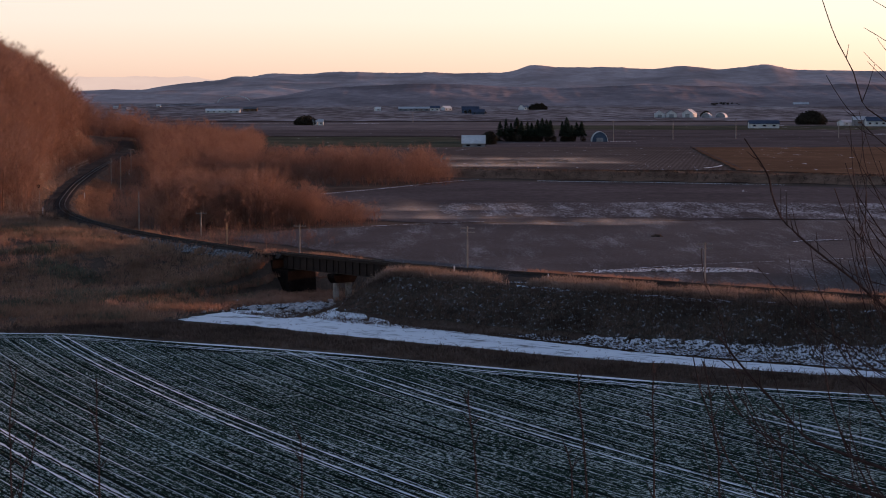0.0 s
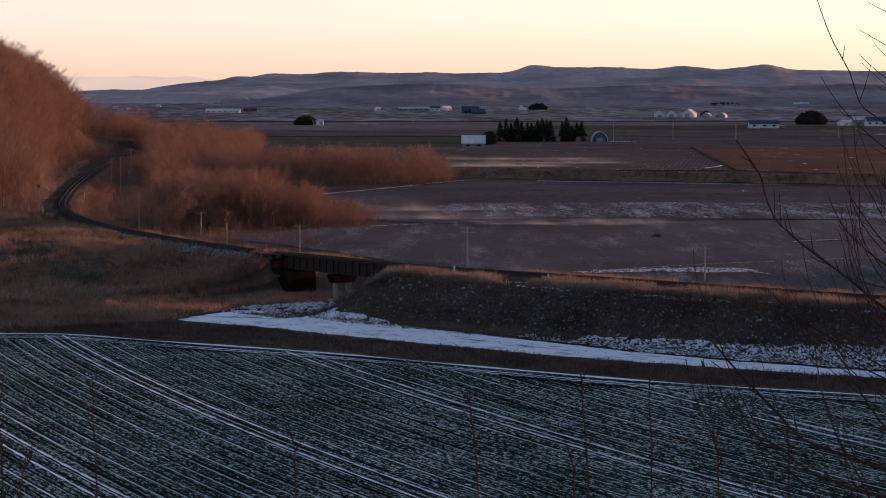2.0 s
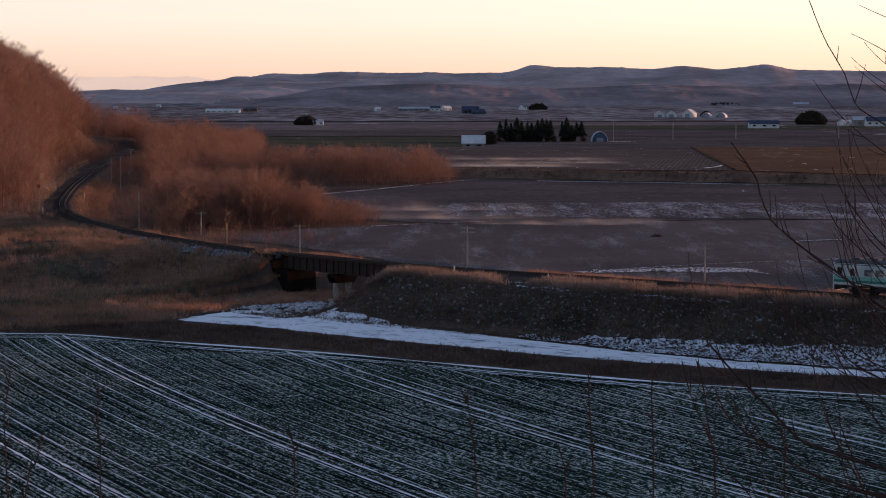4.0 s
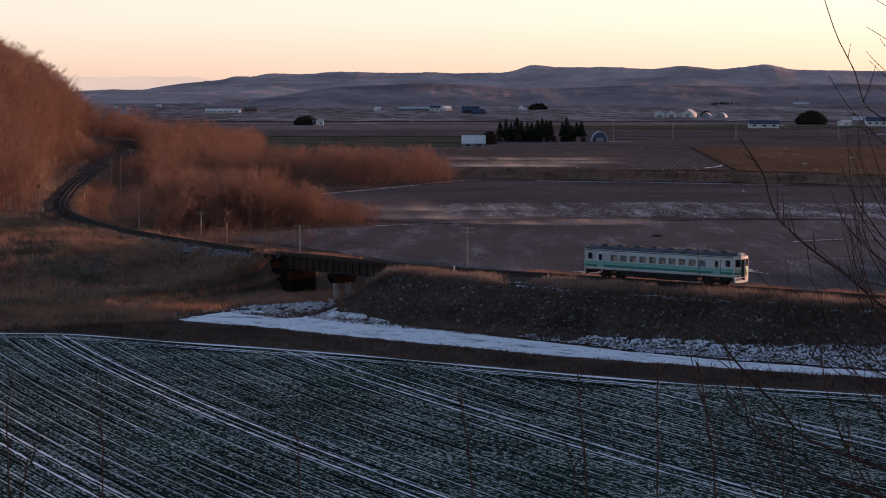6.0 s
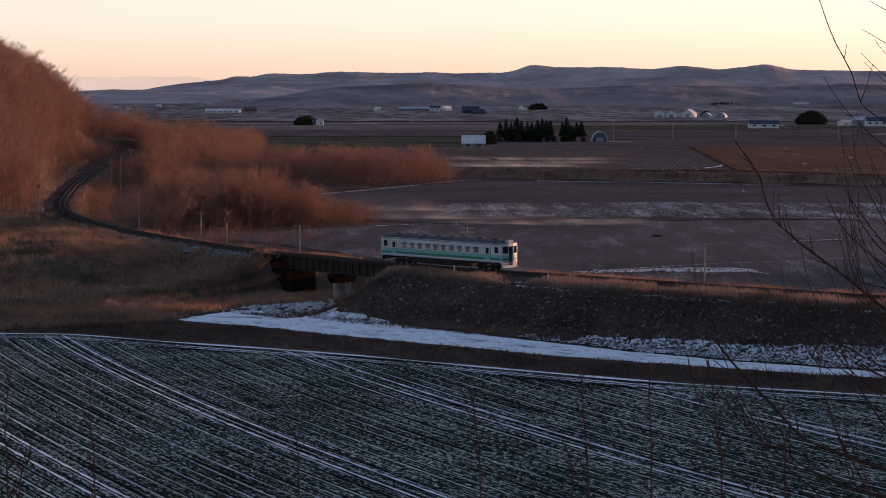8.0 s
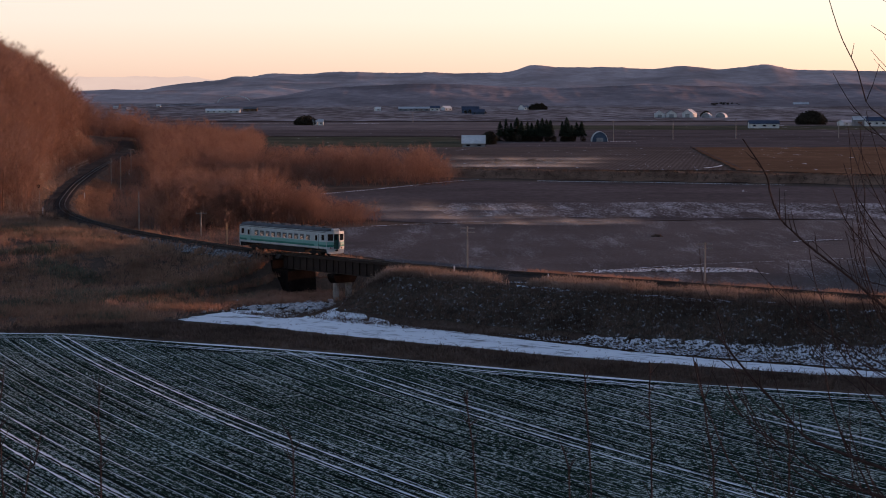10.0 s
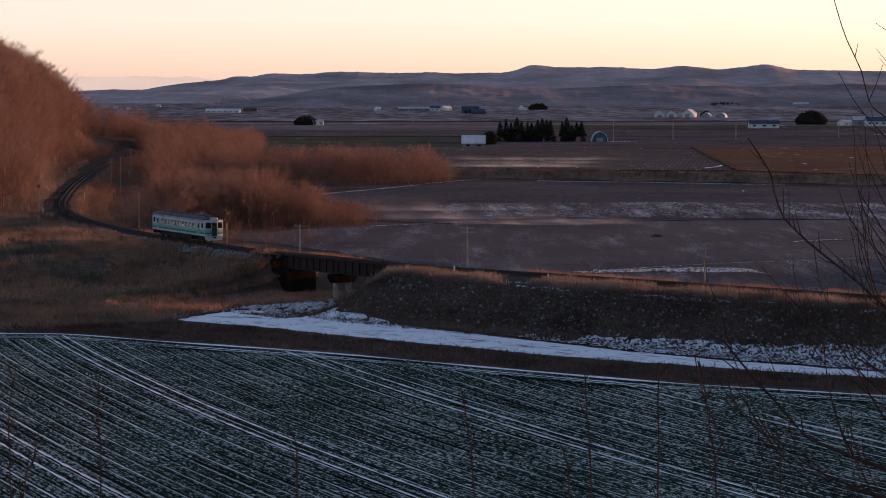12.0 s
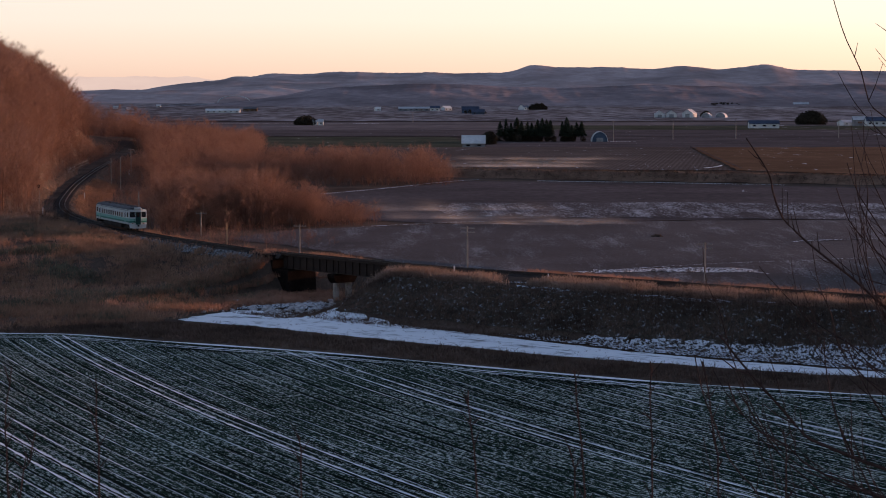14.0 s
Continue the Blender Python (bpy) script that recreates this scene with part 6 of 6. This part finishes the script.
def branches():
    branch("up", 0.0045, [(1.544, 21.688), (1.58, 21.606), (1.653, 21.43), (1.718, 21.308), (1.763, 21.183), (1.823, 21.124), (1.978, 21.018)])
    branch("up", 0.004, [(1.601, 21.289), (1.668, 21.183), (1.716, 21.124), (1.855, 20.994), (2.028, 20.852)])
    branch("up", 0.003, [(1.758, 21.489), (1.849, 21.43), (1.973, 21.348)])
    branch("up", 0.003, [(1.76, 21.39), (1.851, 21.301), (1.975, 21.207)])
    branch("up", 0.0025, [(1.772, 21.353), (1.851, 21.273), (1.976, 21.16)])
    branch("up", 0.0025, [(1.813, 21.447), (1.849, 21.39), (1.974, 21.254)])
    branch("up", 0.0025, [(1.792, 21.606), (1.847, 21.573), (1.97, 21.512)])
    branch("up", 0.003, [(1.687, 21.042), (1.743, 20.923), (1.839, 20.793), (2.032, 20.615)])
    branch("up", 0.003, [(1.74, 21.136), (1.802, 20.923), (1.858, 20.829), (2.032, 20.591)])
    branch("mid", 0.0055, [(1.261, 21.03), (1.328, 20.935), (1.364, 20.864), (1.379, 20.81), (1.425, 20.698), (1.474, 20.639), (1.534, 20.586), (1.653, 20.496), (1.774, 20.401), (1.87, 20.317), (2.062, 20.185)])
    branch("mid", 0.003, [(1.321, 20.491), (1.405, 20.401), (1.465, 20.329), (1.537, 20.269), (1.753, 20.138), (2.042, 19.97)])
    branch("mid", 0.0035, [(1.645, 20.817), (1.698, 20.686), (1.771, 20.603), (1.862, 20.52), (2.035, 20.377)])
    branch("mid", 0.0035, [(1.683, 20.923), (1.745, 20.781), (1.861, 20.615), (2.035, 20.424)])
    branch("mid", 0.003, [(1.538, 20.596), (1.563, 20.472), (1.588, 20.377), (1.628, 20.281), (1.706, 20.09), (2.045, 19.801)])
    branch("mid", 0.003, [(1.557, 20.603), (1.701, 20.472), (1.821, 20.424), (2.036, 20.353)])
    branch("mid", 0.003, [(1.083, 20.567), (1.103, 20.424), (1.151, 20.317), (1.205, 20.138), (1.303, 19.897), (1.521, 19.632), (2.05, 19.463)])
    branch("low", 0.008, [(1.157, 20.197), (1.23, 20.102), (1.302, 20.03), (1.423, 19.885), (1.519, 19.777), (1.591, 19.741), (1.712, 19.693), (1.875, 19.632), (2.096, 19.56)])
    branch("low", 0.006, [(1.195, 19.994), (1.232, 19.897), (1.34, 19.789), (1.448, 19.729), (1.521, 19.657), (1.665, 19.584), (1.877, 19.507), (2.098, 19.463)])
    branch("low", 0.0045, [(1.051, 20.114), (1.088, 19.97), (1.149, 19.801), (1.21, 19.669), (1.307, 19.56), (1.427, 19.451), (2.052, 19.318)])
    branch("low", 0.0045, [(1.231, 19.97), (1.328, 19.825), (1.425, 19.681), (1.57, 19.56), (1.691, 19.451), (2.052, 19.318)])
    branch("low", 0.004, [(1.598, 20.185), (1.625, 19.946), (1.687, 19.777), (1.785, 19.584), (1.858, 19.463), (2.052, 19.318)])
    branch("low", 0.004, [(1.681, 20.185), (1.779, 19.97), (1.877, 19.825), (2.047, 19.632)])
    branch("low", 0.004, [(1.657, 20.209), (1.778, 20.09), (1.869, 20.03), (2.042, 19.946)])
    branch("low", 0.003, [(1.708, 19.97), (1.722, 19.777), (1.737, 19.584), (1.811, 19.439), (2.053, 19.293)])
    branch("low", 0.003, [(1.089, 19.777), (1.139, 19.584), (1.176, 19.451), (2.054, 19.221)])

    # thin shoots among the larger branches
    for _ in range(9):
        x, z = rng_b.uniform(1.2, 1.8), rng_b.uniform(19.55, 20.2)
        branch("low", 0.0026, [(x, z), (x + rng_b.uniform(0.03, 0.1), z - 0.22), (x + rng_b.uniform(0.15, 0.25), z - 0.45), (2.06, z - rng_b.uniform(0.6, 0.8))])
    for _ in range(10):
        x, z = rng_b.uniform(1.67, 1.84), rng_b.uniform(20.6, 21.1)
        branch("mid", 0.0026, [(x, z), (x + rng_b.uniform(0.02, 0.07), z - 0.2), (x + rng_b.uniform(0.08, 0.16), z - 0.42), (2.06, z - rng_b.uniform(0.55, 0.75))])
    for _ in range(4):
        x, z = rng_b.uniform(1.45, 1.7), rng_b.uniform(20.4, 20.62)
        branch("mid", 0.0022, [(x, z), (x + rng_b.uniform(0.02, 0.06), z - 0.14), (x + rng_b.uniform(0.08, 0.16), z - 0.3), (2.06, z - rng_b.uniform(0.5, 0.7))])


branches()
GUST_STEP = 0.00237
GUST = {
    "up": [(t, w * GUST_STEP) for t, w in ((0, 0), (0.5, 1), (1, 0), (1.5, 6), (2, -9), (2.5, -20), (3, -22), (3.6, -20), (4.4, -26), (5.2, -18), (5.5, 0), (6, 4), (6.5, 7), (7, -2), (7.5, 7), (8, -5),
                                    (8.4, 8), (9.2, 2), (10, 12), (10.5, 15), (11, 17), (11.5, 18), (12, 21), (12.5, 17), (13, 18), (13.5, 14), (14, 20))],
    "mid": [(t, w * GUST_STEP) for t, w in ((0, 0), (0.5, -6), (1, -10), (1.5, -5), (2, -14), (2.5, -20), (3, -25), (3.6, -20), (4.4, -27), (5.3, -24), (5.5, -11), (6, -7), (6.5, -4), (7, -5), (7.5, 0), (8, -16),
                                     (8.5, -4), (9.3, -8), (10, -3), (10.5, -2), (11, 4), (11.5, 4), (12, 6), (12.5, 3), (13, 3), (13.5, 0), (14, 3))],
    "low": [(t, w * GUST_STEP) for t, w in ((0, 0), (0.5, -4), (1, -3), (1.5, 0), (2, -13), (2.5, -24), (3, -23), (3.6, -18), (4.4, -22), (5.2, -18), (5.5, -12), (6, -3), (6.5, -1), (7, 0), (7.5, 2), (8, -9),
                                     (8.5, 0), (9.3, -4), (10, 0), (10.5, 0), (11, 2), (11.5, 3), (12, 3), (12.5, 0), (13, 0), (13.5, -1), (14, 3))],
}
STALKS = []


def stalk(xz, label="thin dead weed stalk on the slope below the viewpoint"):
    """A dead stalk that stands on the slope and leans as its points say."""
    y = 14.0
    x0 = xz[0][0] + (xz[0][0] - xz[1][0]) * 1.0
    z0 = float(height([x0], [y])[0])
    base = Vector((x0, y, z0))
    raw = spline([(x0, z0)] + list(xz), 0.12)
    pts = [Vector((x + 0.006 * math.sin(k * 1.9), y, z)) - base for k, (x, z) in enumerate(raw)]
    t = thing("weed_stalk", Matrix.Translation(base), label, "weed", "weed stalks")
    bm = bmesh.new()
    whip(bm, pts, 0.0095, 0.004, 6)
    part("stem", bm, M["near_bark"], t)
    for k in range(5, len(pts) - 1):
        for _ in range(2):
            if rng_b.random() < 0.75:
                sd = rng_b.choice((-1, 1))
                e = Vector((sd * rng_b.uniform(0.02, 0.07), rng_b.uniform(-0.05, 0.05), rng_b.uniform(0.05, 0.14)))
                bm = bmesh.new()
                whip(bm, [pts[k], pts[k] + e * 0.6, pts[k] + e], 0.0045, 0.002, 5)
                part("twig", bm, M["near_bark"], t)
    STALKS.append((t, t.matrix_basis.copy()))


for row in ([(-2.257, 18.555), (-2.273, 19.099), (-2.277, 19.361)], [(-0.953, 18.555), (-0.967, 18.874), (-0.974, 18.987)],
            [(0.227, 18.555), (0.193, 18.912), (0.156, 19.286)], [(0.972, 18.555), (0.944, 18.912), (0.924, 19.249), (0.905, 19.417)],
            [(1.393, 18.555), (1.383, 18.912), (1.377, 19.249), (1.372, 19.473)], [(0.849, 18.555), (0.833, 18.761), (0.803, 18.912)],
            [(2.257, 18.555), (2.246, 18.874), (2.233, 19.024)], [(-2.771, 18.555), (-2.712, 18.799), (-2.653, 19.024)],
            [(-2.864, 18.555), (-2.883, 19.024), (-2.84, 19.435)], [(1.81, 18.555), (1.777, 18.949), (1.69, 19.473)]):
    stalk(row)


def riprap():
    """Snow-dusted stones at the foot of the bank below the bridge."""
    rng = random.Random(41)
    heap_of = thing("riprap", pose(-20, 273, float(height(-20, 273))), "tumbled bank stones and earth clods dusted with snow", "riprap")
    inv = heap_of.matrix_basis.inverted()
    kinds = []
    for k in range(5):
        bm = bmesh.new()
        bmesh.ops.create_icosphere(bm, subdivisions=1, radius=0.5)
        for v in bm.verts:
            v.co *= rng.uniform(0.7, 1.25)
            v.co.z *= 0.62
        o = part("stone", bm, M["frosted_stone"], heap_of)
        kinds.append(o)
    for i in range(230):
        q = rng.random()
        y = 263 + 21 * rng.random()
        mid = -20.5 - 0.25 * (y - 273)
        x = mid + rng.gauss(0, 1) * (4.6 if y < 276 else 3.4)
        r = rng.uniform(0.35, 1.0)
        m = inv @ pose(x, y, float(height(x, y)) + 0.12 * r, rng.uniform(-12, 12), rng.uniform(-12, 12), rng.uniform(0, 360)) @ Matrix.Diagonal((r * 1.2, r, r, 1))
        if i < len(kinds):
            kinds[i].matrix_basis = m
        else:
            o = new("stone", kinds[i % len(kinds)].data)
            o.parent = heap_of
            o.matrix_basis = m


riprap()


def motions():
    rows = []
    for k in range(0, 57):
        t = k * 0.25
        s = car_s(t)
        xa, ya, _ = on_track(s + 7.2)
        xb, yb, _ = on_track(s - 7.2)
        rows.append((t, pose((xa + xb) / 2, (ya + yb) / 2, 0, 0, 0, math.degrees(math.atan2(ya - yb, xa - xb)))))
    walk(CAR, rows)
    # wheels: a 0.43 m tread turns about 38 radians a second; keyed in steps under a quarter turn
    step = 1 / 30
    for w, wx in WHEELS:
        walk(w, [(k * step, pose(wx, 0, 0.43, 0, math.degrees(SPEED * k * step / 0.43) % 360, 0)) for k in range(0, 421)])

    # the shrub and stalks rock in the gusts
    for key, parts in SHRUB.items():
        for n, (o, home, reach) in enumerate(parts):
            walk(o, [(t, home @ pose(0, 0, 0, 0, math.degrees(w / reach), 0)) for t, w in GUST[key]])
    for n, (o, home) in enumerate(STALKS):
        walk(o, [(k * 0.5, home @ pose(0, 0, 0, 0.4 * math.sin(k * 0.9 + n), 0.8 * math.sin(k * 1.1 + n * 1.7) + 0.4 * math.sin(k * 2.3 + n), 0)) for k in range(29)])
    # low veils of blown snow creep along the fields
    for o, home, (dx, dy) in VEILS:
        walk(o, [(t, Matrix.Translation((dx * t, dy * t, 0)) @ home) for t in (0.0, 3.5, 7.0, 10.5, 14.0)])


motions()
